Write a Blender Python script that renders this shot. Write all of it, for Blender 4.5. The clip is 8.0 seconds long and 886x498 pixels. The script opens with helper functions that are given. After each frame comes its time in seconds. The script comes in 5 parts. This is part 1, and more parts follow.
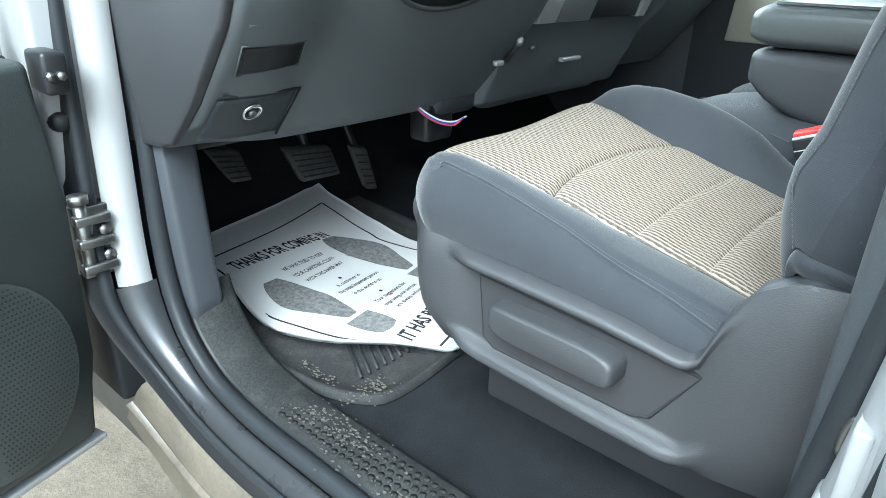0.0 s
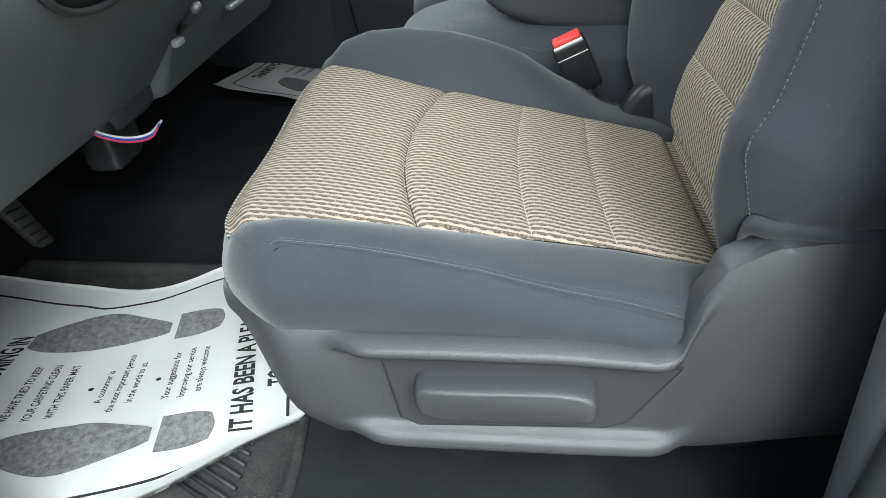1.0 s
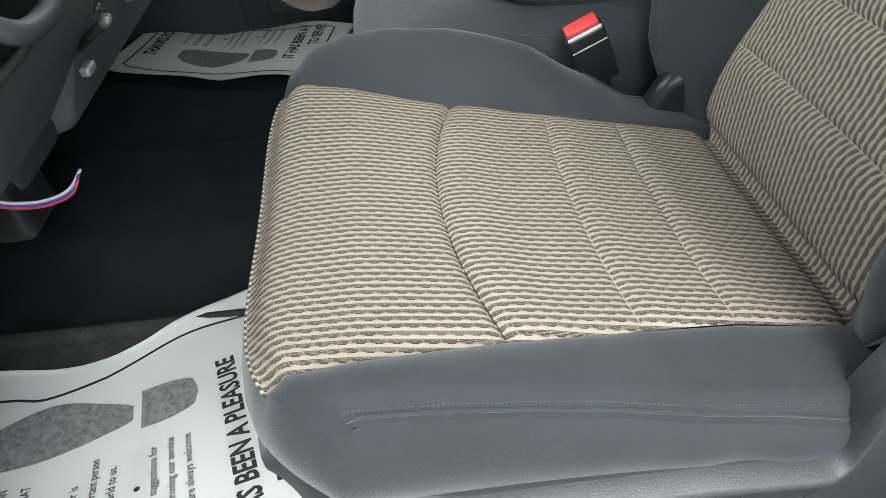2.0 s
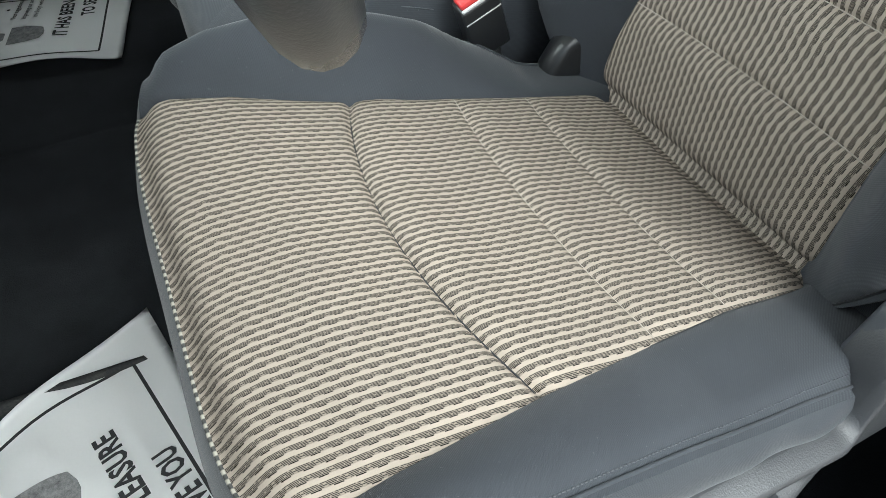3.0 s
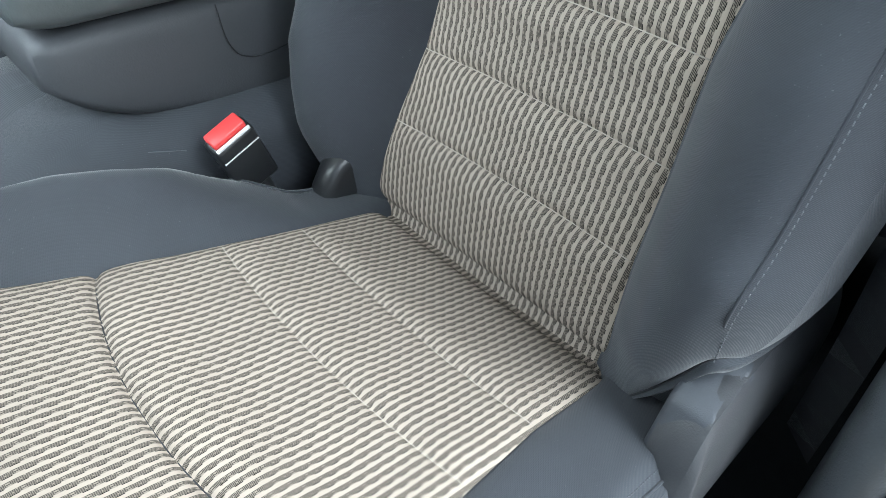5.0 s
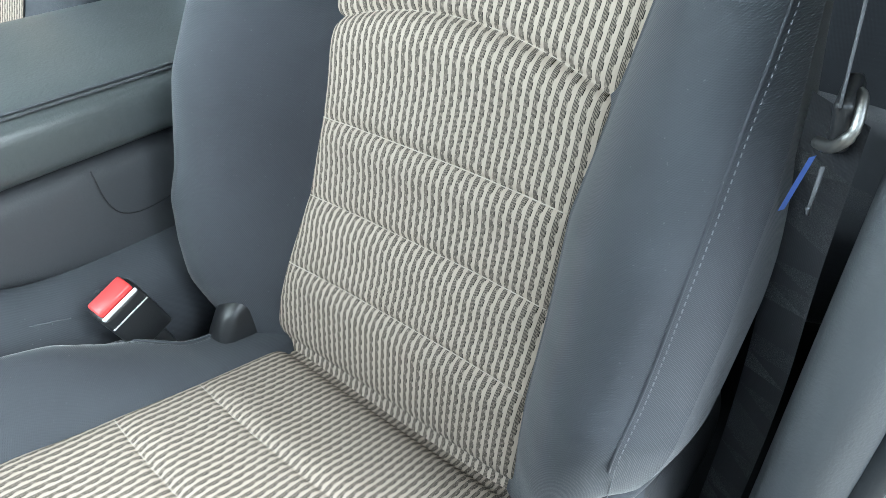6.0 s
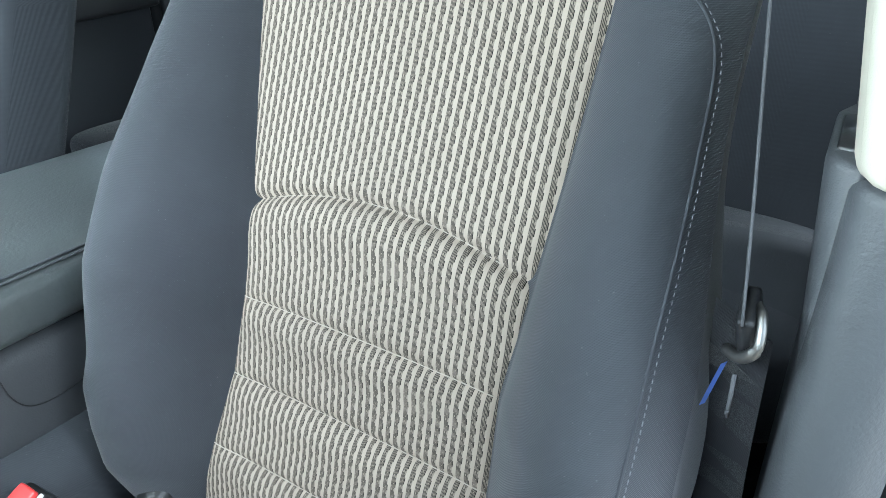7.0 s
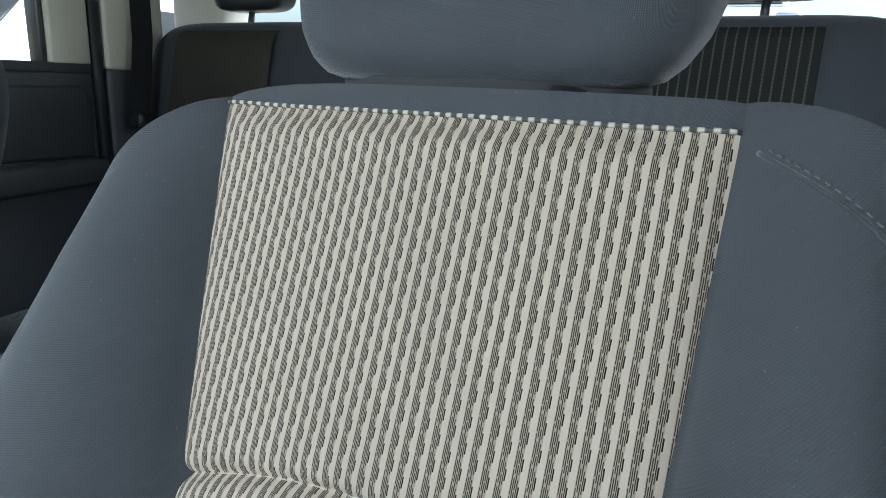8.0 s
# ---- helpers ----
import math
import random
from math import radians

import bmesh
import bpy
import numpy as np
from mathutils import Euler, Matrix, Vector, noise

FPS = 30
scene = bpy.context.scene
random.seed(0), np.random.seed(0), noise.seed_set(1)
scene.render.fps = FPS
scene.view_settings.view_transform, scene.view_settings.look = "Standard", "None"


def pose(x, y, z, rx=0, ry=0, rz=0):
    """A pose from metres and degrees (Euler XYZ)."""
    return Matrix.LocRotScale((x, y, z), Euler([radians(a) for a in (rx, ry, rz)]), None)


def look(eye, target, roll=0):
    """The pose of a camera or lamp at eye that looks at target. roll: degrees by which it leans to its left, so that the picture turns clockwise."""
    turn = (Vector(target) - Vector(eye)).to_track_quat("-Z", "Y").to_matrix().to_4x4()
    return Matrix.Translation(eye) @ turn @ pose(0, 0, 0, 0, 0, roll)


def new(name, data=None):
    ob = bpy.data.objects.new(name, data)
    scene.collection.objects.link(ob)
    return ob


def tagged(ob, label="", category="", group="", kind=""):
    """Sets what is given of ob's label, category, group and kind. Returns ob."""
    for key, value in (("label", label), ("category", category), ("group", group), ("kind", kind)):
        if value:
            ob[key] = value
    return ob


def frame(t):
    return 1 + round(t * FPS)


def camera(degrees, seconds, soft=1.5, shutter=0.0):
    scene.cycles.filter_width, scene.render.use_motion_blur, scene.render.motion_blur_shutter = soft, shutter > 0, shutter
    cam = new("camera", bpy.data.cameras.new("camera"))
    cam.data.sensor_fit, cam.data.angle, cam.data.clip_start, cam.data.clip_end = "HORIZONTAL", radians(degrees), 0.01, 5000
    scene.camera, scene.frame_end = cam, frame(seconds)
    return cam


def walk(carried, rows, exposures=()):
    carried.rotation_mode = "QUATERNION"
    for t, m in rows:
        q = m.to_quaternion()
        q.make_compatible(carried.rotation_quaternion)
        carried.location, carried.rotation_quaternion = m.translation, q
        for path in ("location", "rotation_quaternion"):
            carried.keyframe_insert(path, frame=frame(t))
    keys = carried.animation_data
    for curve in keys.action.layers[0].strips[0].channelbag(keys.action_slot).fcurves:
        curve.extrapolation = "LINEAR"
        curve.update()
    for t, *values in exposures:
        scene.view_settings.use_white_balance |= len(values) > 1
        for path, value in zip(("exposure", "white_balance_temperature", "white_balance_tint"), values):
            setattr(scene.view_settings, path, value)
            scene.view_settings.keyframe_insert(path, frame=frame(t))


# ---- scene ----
cam = camera(68.1, 8.0, soft=0.85)
PATH = [
    (0, (-0.862, -0.094, 0.632), (0.53, 1.095, -0.173), 2.0),
    (0.2, (-0.832, -0.018, 0.648), (0.692, 0.917, -0.249), -1.0),
    (0.5, (-0.813, 0.099, 0.677), (0.817, 0.628, -0.355), -2.7),
    (0.7, (-0.791, 0.155, 0.688), (0.848, 0.556, -0.385), -2.8),
    (1, (-0.73, 0.209, 0.704), (0.92, 0.439, -0.404), -5.9),
    (1.5, (-0.604, 0.271, 0.739), (0.978, 0.464, -0.471), -7.5),
    (1.7, (-0.569, 0.303, 0.746), (0.993, 0.423, -0.497), -7.2),
    (2.8, (-0.379, 0.458, 0.766), (0.859, -0.035, -0.727), -2.8),
    (3, (-0.362, 0.459, 0.759), (0.853, -0.11, -0.725), -0.7),
    (3.5, (-0.35, 0.44, 0.75), (0.813, -0.27, -0.714), 0.1),
    (4, (-0.341, 0.409, 0.756), (0.78, -0.445, -0.663), 1.0),
    (4.5, (-0.33, 0.398, 0.767), (0.757, -0.585, -0.594), 2.3),
    (4.7, (-0.33, 0.388, 0.767), (0.765, -0.627, -0.563), 2.3),
    (5.8, (-0.316, 0.356, 0.836), (0.616, -0.864, -0.446), 3.0),
    (6, (-0.32, 0.331, 0.853), (0.649, -0.956, -0.331), 1.6),
    (6.5, (-0.306, 0.308, 0.894), (0.595, -1.131, -0.164), 1.2),
    (7, (-0.303, 0.285, 0.915), (0.608, -1.221, -0.034), 0.8),
    (7.3, (-0.296, 0.275, 0.938), (0.632, -1.313, 0.151), -0.2),
    (7.5, (-0.283, 0.264, 0.942), (0.641, -1.382, 0.279), 2.0),
    (7.8, (-0.245, 0.207, 0.939), (0.665, -1.473, 0.347), 1.9),
    (8, (-0.18, 0.153, 0.915), (0.718, -1.565, 0.421), 2.0),
]
walk(cam, [(t, look(e, g, r)) for t, e, g, r in PATH], [
    (0.0, 1.95, 5500, -4), (0.5, 1.78, 5850, -1), (1.0, 1.48, 6000, 0), (1.7, 1.30, 6150, 1), (3.0, 1.34, 6000, 0), (4.5, 1.52, 5600, 1),
    (5.8, 2.18, 5600, -1), (6.5, 2.28, 5450, -2), (7.0, 2.28, 5450, -1), (7.5, 2.08, 5450, -1), (8.0, 1.62, 5600, 1)])

# ---- world, sun, exposure ----
world = bpy.data.worlds.new("sky")
scene.world = world
world.use_nodes = True
wn = world.node_tree
sky = wn.nodes.new("ShaderNodeTexSky")
sky.sky_type, sky.sun_disc = "NISHITA", False
sky.sun_elevation, sky.sun_rotation = radians(45), radians(250)
sky.air_density, sky.dust_density, sky.ozone_density = 1.0, 4.0, 1.0
haze = wn.nodes.new("ShaderNodeHueSaturation")
haze.inputs["Saturation"].default_value = 0.45
wn.links.new(sky.outputs[0], haze.inputs["Color"])
wn.links.new(haze.outputs[0], wn.nodes["Background"].inputs[0])
wn.nodes["Background"].inputs[1].default_value = 0.122
sun = new("sun", bpy.data.lights.new("sun", "SUN"))
sun.data.energy, sun.data.angle, sun.data.color = 1.9, radians(42), (1.0, 0.99, 0.98)
sun.matrix_world = look((-4.4, -1.6, 4.7), (0, 0, 0))
# area lamp added in the windshield opening as sky fill for the backrest
bay = new("windshield_fill", bpy.data.lights.new("windshield_fill", "AREA"))
bay.data.shape, bay.data.size, bay.data.size_y, bay.data.energy = "RECTANGLE", 1.5, 0.55, 7.0
bay.data.color = (1.0, 0.985, 0.95)
# area lamp added at the passenger's window to brighten the paper mat below
side_bay = new("passenger_window_fill", bpy.data.lights.new("passenger_window_fill", "AREA"))
side_bay.data.shape, side_bay.data.size, side_bay.data.size_y, side_bay.data.energy = "RECTANGLE", 0.70, 0.26, 1.6
side_bay.matrix_world = look((1.36, 0.36, 1.06), (1.0, 0.6, 0.0))
# area lamp added at the unseen rear side window to lift the dark bench
rear_bay = new("rear_window_fill", bpy.data.lights.new("rear_window_fill", "AREA"))
rear_bay.data.shape, rear_bay.data.size, rear_bay.data.size_y, rear_bay.data.energy = "RECTANGLE", 0.45, 0.36, 0.7
rear_bay.matrix_world = look((-0.42, -0.64, 1.02), (0.1, -0.95, 0.7))
bay.matrix_world = look((0.48, 1.02, 1.08), (0.35, 0.2, 0.45))


# ---- materials ----
def material(name, rough=0.6, metal=0.0, spec=0.5):
    m = bpy.data.materials.new(name)
    m.use_nodes = True
    b = m.node_tree.nodes["Principled BSDF"]
    b.inputs["Roughness"].default_value, b.inputs["Metallic"].default_value = rough, metal
    b.inputs["Specular IOR Level"].default_value = spec
    return m, m.node_tree, b


def val(nt, op, a, b=None, c=None):
    n = nt.nodes.new("ShaderNodeMath")
    n.operation = op
    for i, v in enumerate((a, b, c)):
        if v is None:
            continue
        if isinstance(v, (int, float)):
            n.inputs[i].default_value = v
        else:
            nt.links.new(v, n.inputs[i])
    return n.outputs[0]


def mix(nt, f, a, b):
    n = nt.nodes.new("ShaderNodeMix")
    n.data_type = "RGBA"
    for sock, v in ((n.inputs[0], f), (n.inputs[6], a), (n.inputs[7], b)):
        if isinstance(v, tuple):
            sock.default_value = (*v, 1)
        elif isinstance(v, (int, float)):
            sock.default_value = v
        else:
            nt.links.new(v, sock)
    return n.outputs[2]


def noisy(nt, scale, detail=4.0, rough=0.6, where="Object"):
    co = nt.nodes.new("ShaderNodeTexCoord")
    n = nt.nodes.new("ShaderNodeTexNoise")
    n.inputs["Scale"].default_value, n.inputs["Detail"].default_value = scale, detail
    n.inputs["Roughness"].default_value = rough
    nt.links.new(co.outputs[where], n.inputs["Vector"])
    return n.outputs[0]


def ramp(nt, x, lo, hi):
    n = nt.nodes.new("ShaderNodeMapRange")
    n.inputs[1].default_value, n.inputs[2].default_value = lo, hi
    nt.links.new(x, n.inputs[0])
    return n.outputs[0]


def bumped(nt, b, h, strength, dist, after=None):
    n = nt.nodes.new("ShaderNodeBump")
    n.inputs["Strength"].default_value, n.inputs["Distance"].default_value = strength, dist
    nt.links.new(h, n.inputs["Height"])
    if after:
        nt.links.new(after, n.inputs["Normal"])
    nt.links.new(n.outputs[0], b.inputs["Normal"])
    return n.outputs[0]


def plain(name, color, dark=0.8, rough=0.6, metal=0.0, grain=60.0, bump=0.0, bscale=600.0, spots=6.0, spec=0.5, wear=0.0):
    """A surface with broad stains, fine grain and a fine relief."""
    m, nt, b = material(name, rough, metal, spec)
    a = ramp(nt, noisy(nt, spots), 0.3, 0.7)
    g = ramp(nt, noisy(nt, grain, 2.0), 0.25, 0.75)
    f = val(nt, "MULTIPLY_ADD", a, 0.6, val(nt, "MULTIPLY", g, 0.4))
    nt.links.new(mix(nt, f, tuple(c * dark for c in color), color), b.inputs["Base Color"])
    nt.links.new(val(nt, "MULTIPLY_ADD", a, 0.12, rough - 0.06), b.inputs["Roughness"])
    if bump:
        bumped(nt, b, noisy(nt, bscale, 3.0), bump, 0.001)
    return m


def uv_axes(nt):
    co = nt.nodes.new("ShaderNodeTexCoord")
    sep = nt.nodes.new("ShaderNodeSeparateXYZ")
    nt.links.new(co.outputs["UV"], sep.inputs[0])
    return sep.outputs[0], sep.outputs[1]


def band(nt, x, lo, hi, soft=0.04):
    """1 between lo and hi."""
    up = nt.nodes.new("ShaderNodeMapRange")
    up.interpolation_type = "SMOOTHSTEP"
    up.inputs[1].default_value, up.inputs[2].default_value = lo - soft, lo + soft
    nt.links.new(x, up.inputs[0])
    dn = nt.nodes.new("ShaderNodeMapRange")
    dn.interpolation_type = "SMOOTHSTEP"
    dn.inputs[1].default_value, dn.inputs[2].default_value = hi - soft, hi + soft
    dn.inputs[3].default_value, dn.inputs[4].default_value = 1, 0
    nt.links.new(x, dn.inputs[0])
    return val(nt, "MULTIPLY", up.outputs[0], dn.outputs[0])


def weave(name, pitch, light, net, dark, relief=0.35):
    """Ribbed seat cloth: pale ribs; between them staggered blocks of fine dark lines, each with a bold dash along one side."""
    m, nt, b = material(name, 0.9, 0.0, 0.08)
    u, v = uv_axes(nt)
    wob = val(nt, "ADD", val(nt, "MULTIPLY_ADD", noisy(nt, 40.0, 2.0), 0.0007, -0.00035), val(nt, "MULTIPLY_ADD", noisy(nt, 500.0, 2.0), 0.0004, -0.0002))
    r = val(nt, "DIVIDE", val(nt, "ADD", val(nt, "ADD", u, 1.0), wob), pitch)
    row = val(nt, "FLOOR", r)
    half = val(nt, "MULTIPLY", val(nt, "MODULO", row, 2.0), 0.5)
    q = val(nt, "ADD", val(nt, "DIVIDE", val(nt, "ADD", v, 1.0), pitch * 1.7), half)
    qf = val(nt, "FRACT", val(nt, "ADD", q, val(nt, "MULTIPLY_ADD", noisy(nt, 300.0, 1.0), 0.08, -0.04)))
    f = val(nt, "FRACT", r)
    gap = band(nt, f, 0.43, 0.97, 0.02)
    bold = val(nt, "MULTIPLY", band(nt, f, 0.36, 0.46, 0.015), band(nt, qf, 0.08, 0.54, 0.025))
    fine = None
    for lo, thin, a0, a1 in ((0.50, 0.066, 0.76, 0.94), (0.62, 0.072, 0.30, 0.36), (0.745, 0.068, 0.82, 0.97), (0.87, 0.062, 0.10, 0.18)):
        d = val(nt, "MULTIPLY", band(nt, f, lo, lo + thin, 0.014), val(nt, "SUBTRACT", 1.0, band(nt, qf, a0, a1, 0.03)))
        fine = d if fine is None else val(nt, "MAXIMUM", fine, d)
    soil = ramp(nt, noisy(nt, 9.0, 5.0, 0.65), 0.35, 0.7)
    thread = ramp(nt, noisy(nt, 1100.0, 2.0), 0.3, 0.7)
    ribcol = mix(nt, soil, tuple(c * 0.86 for c in light), light)
    ribcol = mix(nt, val(nt, "MULTIPLY", thread, 0.22), ribcol, tuple(c * 0.6 for c in light))
    gapcol = mix(nt, val(nt, "MULTIPLY", thread, 0.3), net, tuple(c * 0.5 for c in net))
    col = mix(nt, gap, ribcol, gapcol)
    col = mix(nt, val(nt, "MULTIPLY", fine, 0.95), col, dark)
    col = mix(nt, bold, col, dark)
    nt.links.new(col, b.inputs["Base Color"])
    h = val(nt, "SUBTRACT", 1.0, val(nt, "MAXIMUM", val(nt, "MULTIPLY", gap, 0.5), bold))
    h = val(nt, "ADD", h, val(nt, "MULTIPLY", thread, 0.15))
    bumped(nt, b, h, relief, 0.0007)
    return m


def striped(name, pitch, pale, dark):
    """Dark cloth with thin pale lines and a fine cross rib."""
    m, nt, b = material(name, 0.9, 0.0, 0.1)
    u, v = uv_axes(nt)
    f = val(nt, "FRACT", val(nt, "DIVIDE", val(nt, "ADD", u, 1.0), pitch))
    line = band(nt, f, 0.40, 0.58, 0.05)
    rib = ramp(nt, val(nt, "SINE", val(nt, "MULTIPLY", v, 6.2832 / 0.006)), -0.6, 0.6)
    soil = ramp(nt, noisy(nt, 14.0), 0.3, 0.7)
    col = mix(nt, val(nt, "MULTIPLY", line, val(nt, "MULTIPLY_ADD", rib, 0.35, 0.55)), dark, pale)
    nt.links.new(mix(nt, val(nt, "MULTIPLY", soil, 0.25), col, dark), b.inputs["Base Color"])
    bumped(nt, b, val(nt, "ADD", line, val(nt, "MULTIPLY", rib, 0.3)), 0.3, 0.0008)
    return m


def twill(name, color, pitch=0.0016, sheen=0.25):
    """Fine diagonal twill cloth, in metres of the UV map."""
    m, nt, b = material(name, 0.8, 0.0, 0.25)
    u, v = uv_axes(nt)
    s = val(nt, "SINE", val(nt, "MULTIPLY", val(nt, "ADD", u, val(nt, "MULTIPLY", v, 0.8)), 6.2832 / pitch))
    t = val(nt, "SINE", val(nt, "MULTIPLY", v, 6.2832 / (pitch * 0.8)))
    w = ramp(nt, val(nt, "ADD", s, val(nt, "MULTIPLY", t, 0.5)), -1.5, 1.5)
    a = ramp(nt, noisy(nt, 5.0, 5.0), 0.3, 0.7)
    c1 = mix(nt, a, tuple(c * 0.82 for c in color), tuple(c * 1.08 for c in color))
    lint = ramp(nt, noisy(nt, 420.0, 1.0), 0.74, 0.80)
    c1 = mix(nt, val(nt, "MULTIPLY", lint, 0.14), c1, (0.3, 0.3, 0.3))
    nt.links.new(mix(nt, val(nt, "MULTIPLY", w, 0.28), c1, tuple(c * 0.45 for c in color)), b.inputs["Base Color"])
    b.inputs["Sheen Weight"].default_value = sheen
    b.inputs["Sheen Roughness"].default_value = 0.4
    bumped(nt, b, w, 0.35, 0.0005)
    return m


INSERT = weave("ribbed_cloth", 0.0078, (0.372, 0.318, 0.267), (0.235, 0.201, 0.168), (0.009, 0.009, 0.009))
# rear panel cloths: beige taken near black, the rear cab's dimness in the colour
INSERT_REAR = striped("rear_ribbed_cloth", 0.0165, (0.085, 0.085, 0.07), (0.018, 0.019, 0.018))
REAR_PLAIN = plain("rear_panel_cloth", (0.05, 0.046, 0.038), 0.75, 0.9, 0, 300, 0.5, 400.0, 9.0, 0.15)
CLOTH = twill("dark_twill", (0.0435, 0.048, 0.0565))
VINYL = plain("armrest_vinyl", (0.085, 0.095, 0.098), 0.8, 0.33, 0, 120, 0.35, 260.0, 5.0)
VINYL_SIDE = plain("console_vinyl", (0.045, 0.048, 0.054), 0.85, 0.62, 0, 200, 0.25, 500.0)
PANEL_PLASTIC = plain("inset_panel_plastic", (0.036, 0.036, 0.040), 0.88, 0.5, 0, 300, 0.25, 900.0, 5.0)
TRIM = plain("pillar_trim_plastic", (0.07, 0.076, 0.084), 0.9, 0.5, 0, 200, 0.4, 420.0, 4.0)
PLASTIC = plain("grey_trim_plastic", (0.047, 0.0485, 0.053), 0.84, 0.46, 0, 220, 0.45, 620.0, 5.0)
PLASTIC_DARK = plain("dark_trim_plastic", (0.055, 0.06, 0.07), 0.82, 0.5, 0, 300, 0.25, 800.0, 5.0)
DOOR_TRIM = plain("door_trim_plastic", (0.075, 0.087, 0.085), 0.8, 0.55, 0, 260, 0.5, 500.0, 6.0)
DASH = plain("dash_plastic", (0.12, 0.135, 0.145), 0.85, 0.48, 0, 300, 0.3, 700.0, 4.0)
RUBBER = plain("black_rubber", (0.026, 0.028, 0.03), 0.7, 0.5, 0, 90, 0.3, 300.0, 8.0)
SEAL = plain("door_seal", (0.03, 0.033, 0.037), 0.8, 0.42, 0, 200, 0.15, 500.0, 8.0)
BLACK = plain("black_plastic", (0.02, 0.021, 0.023), 0.8, 0.35, 0, 200, 0.1, 500.0)
GROOVE = plain("dark_gap", (0.02, 0.021, 0.024), 0.8, 0.9)
THREAD = plain("pale_thread", (0.11, 0.116, 0.127), 0.8, 0.8, 0, 800)
# pale seam thread; it paints the highlight on the fold's upper edge
SEAM_HIGHLIGHT = plain("seam_highlight_thread", (0.38, 0.335, 0.285), 0.8, 0.8, 0, 800)
THREAD_DARK = plain("dark_thread", (0.085, 0.09, 0.10), 0.7, 0.8, 0, 800)
CARPET = plain("black_carpet", (0.023, 0.025, 0.028), 0.4, 0.95, 0, 700, 1.0, 500.0, 12.0, 0.1)
BEIGE = plain("beige_trim", (0.52, 0.5, 0.42), 0.92, 0.6, 0, 300, 0.15, 700.0)
HEADLINER = plain("headliner_cloth", (0.5, 0.49, 0.45), 0.9, 0.95, 0, 400, 0.4, 500.0)
PAINT = plain("silver_body_paint", (0.38, 0.385, 0.39), 0.9, 0.38, 0.1, 900, 0.0, 1.0, 3.0)
# body paint of the lower jamb, with its shade put into a darker colour
PAINT_SHADED = plain("shaded_jamb_paint", (0.10, 0.104, 0.112), 0.8, 0.30, 0.6, 400, 0.0, 1.0, 10.0)
METAL = plain("zinc_metal", (0.34, 0.34, 0.33), 0.6, 0.42, 1.0, 150, 0.1, 200.0, 30.0)
CHROME = plain("chrome", (0.8, 0.8, 0.82), 0.95, 0.15, 1.0)
SILVER = plain("silver_plastic", (0.55, 0.56, 0.58), 0.9, 0.35, 0.4)
SATIN = plain("satin_grey_plastic", (0.2, 0.21, 0.225), 0.9, 0.4, 0.1)
LEATHER = plain("wheel_leather", (0.034, 0.036, 0.038), 0.85, 0.28, 0, 300, 0.12, 700.0)
RED = plain("red_button", (0.72, 0.06, 0.06), 0.85, 0.35)
WHITE_LINE = plain("white_mark", (0.75, 0.75, 0.75), 0.9, 0.5)
RED_WIRE = plain("red_wire", (0.65, 0.05, 0.12), 0.85, 0.4)
BLUE_WIRE = plain("blue_wire", (0.06, 0.1, 0.5), 0.85, 0.4)
WHITE_WIRE = plain("white_wire", (0.8, 0.8, 0.82), 0.9, 0.4)
BLUE_TAG = plain("blue_tag", (0.12, 0.2, 0.55), 0.9, 0.4)
WEB = twill("belt_webbing", (0.035, 0.037, 0.043), 0.003, 0.15)
PAPER = plain("paper", (0.88, 0.88, 0.88), 0.955, 0.85, 0, 300, 0.35, 60.0, 7.0)
INK = plain("black_ink", (0.02, 0.02, 0.022), 0.6, 0.8, 0, 500)


def cord_material():
    m, nt, b = material("twisted_cord", 0.85)
    co = nt.nodes.new("ShaderNodeTexCoord")
    sep = nt.nodes.new("ShaderNodeSeparateXYZ")
    nt.links.new(co.outputs["Object"], sep.inputs[0])
    w = ramp(nt, val(nt, "SINE", val(nt, "MULTIPLY", sep.outputs[0], 6.2832 / 0.0074)), -0.3, 0.5)
    nt.links.new(mix(nt, w, (0.05, 0.05, 0.048), (0.36, 0.34, 0.29)), b.inputs["Base Color"])
    bumped(nt, b, w, 0.5, 0.001)
    return m


CORD = cord_material()


def speckled(name, a, b, scale, lo, hi, rough=0.8, bump=0.3):
    m, nt, bs = material(name, rough)
    f = ramp(nt, noisy(nt, scale, 6.0, 0.7), lo, hi)
    g = ramp(nt, noisy(nt, scale * 12, 2.0), 0.35, 0.65)
    nt.links.new(mix(nt, val(nt, "MULTIPLY_ADD", f, 0.7, val(nt, "MULTIPLY", g, 0.3)), a, b), bs.inputs["Base Color"])
    bumped(nt, bs, f, bump, 0.004)
    return m


SOLE = speckled("printed_sole", (0.05, 0.05, 0.052), (0.3, 0.3, 0.3), 110.0, 0.35, 0.75, 0.85, 0.0)
MUD = speckled("dried_mud", (0.07, 0.066, 0.056), (0.17, 0.16, 0.13), 120.0, 0.3, 0.7, 0.95, 1.0)
GROUND = speckled("gravel_ground", (0.125, 0.104, 0.080), (0.26, 0.222, 0.172), 9.0, 0.3, 0.7, 0.95, 1.0)
# silver rocker: the tan ground's reflection is speckled into its colour, like the flange's dirt
ROCKER = speckled("dust_and_reflection_paint", (0.08, 0.07, 0.058), (0.18, 0.155, 0.12), 14.0, 0.3, 0.7, 0.4, 0.05)
SILL_DIRT = speckled("dirty_sill", (0.014, 0.015, 0.016), (0.06, 0.06, 0.056), 22.0, 0.5, 0.85, 0.7, 0.3)
PEDAL_RUBBER = speckled("dusty_pedal_rubber", (0.035, 0.035, 0.037), (0.10, 0.097, 0.094), 60.0, 0.35, 0.7, 0.7, 0.3)
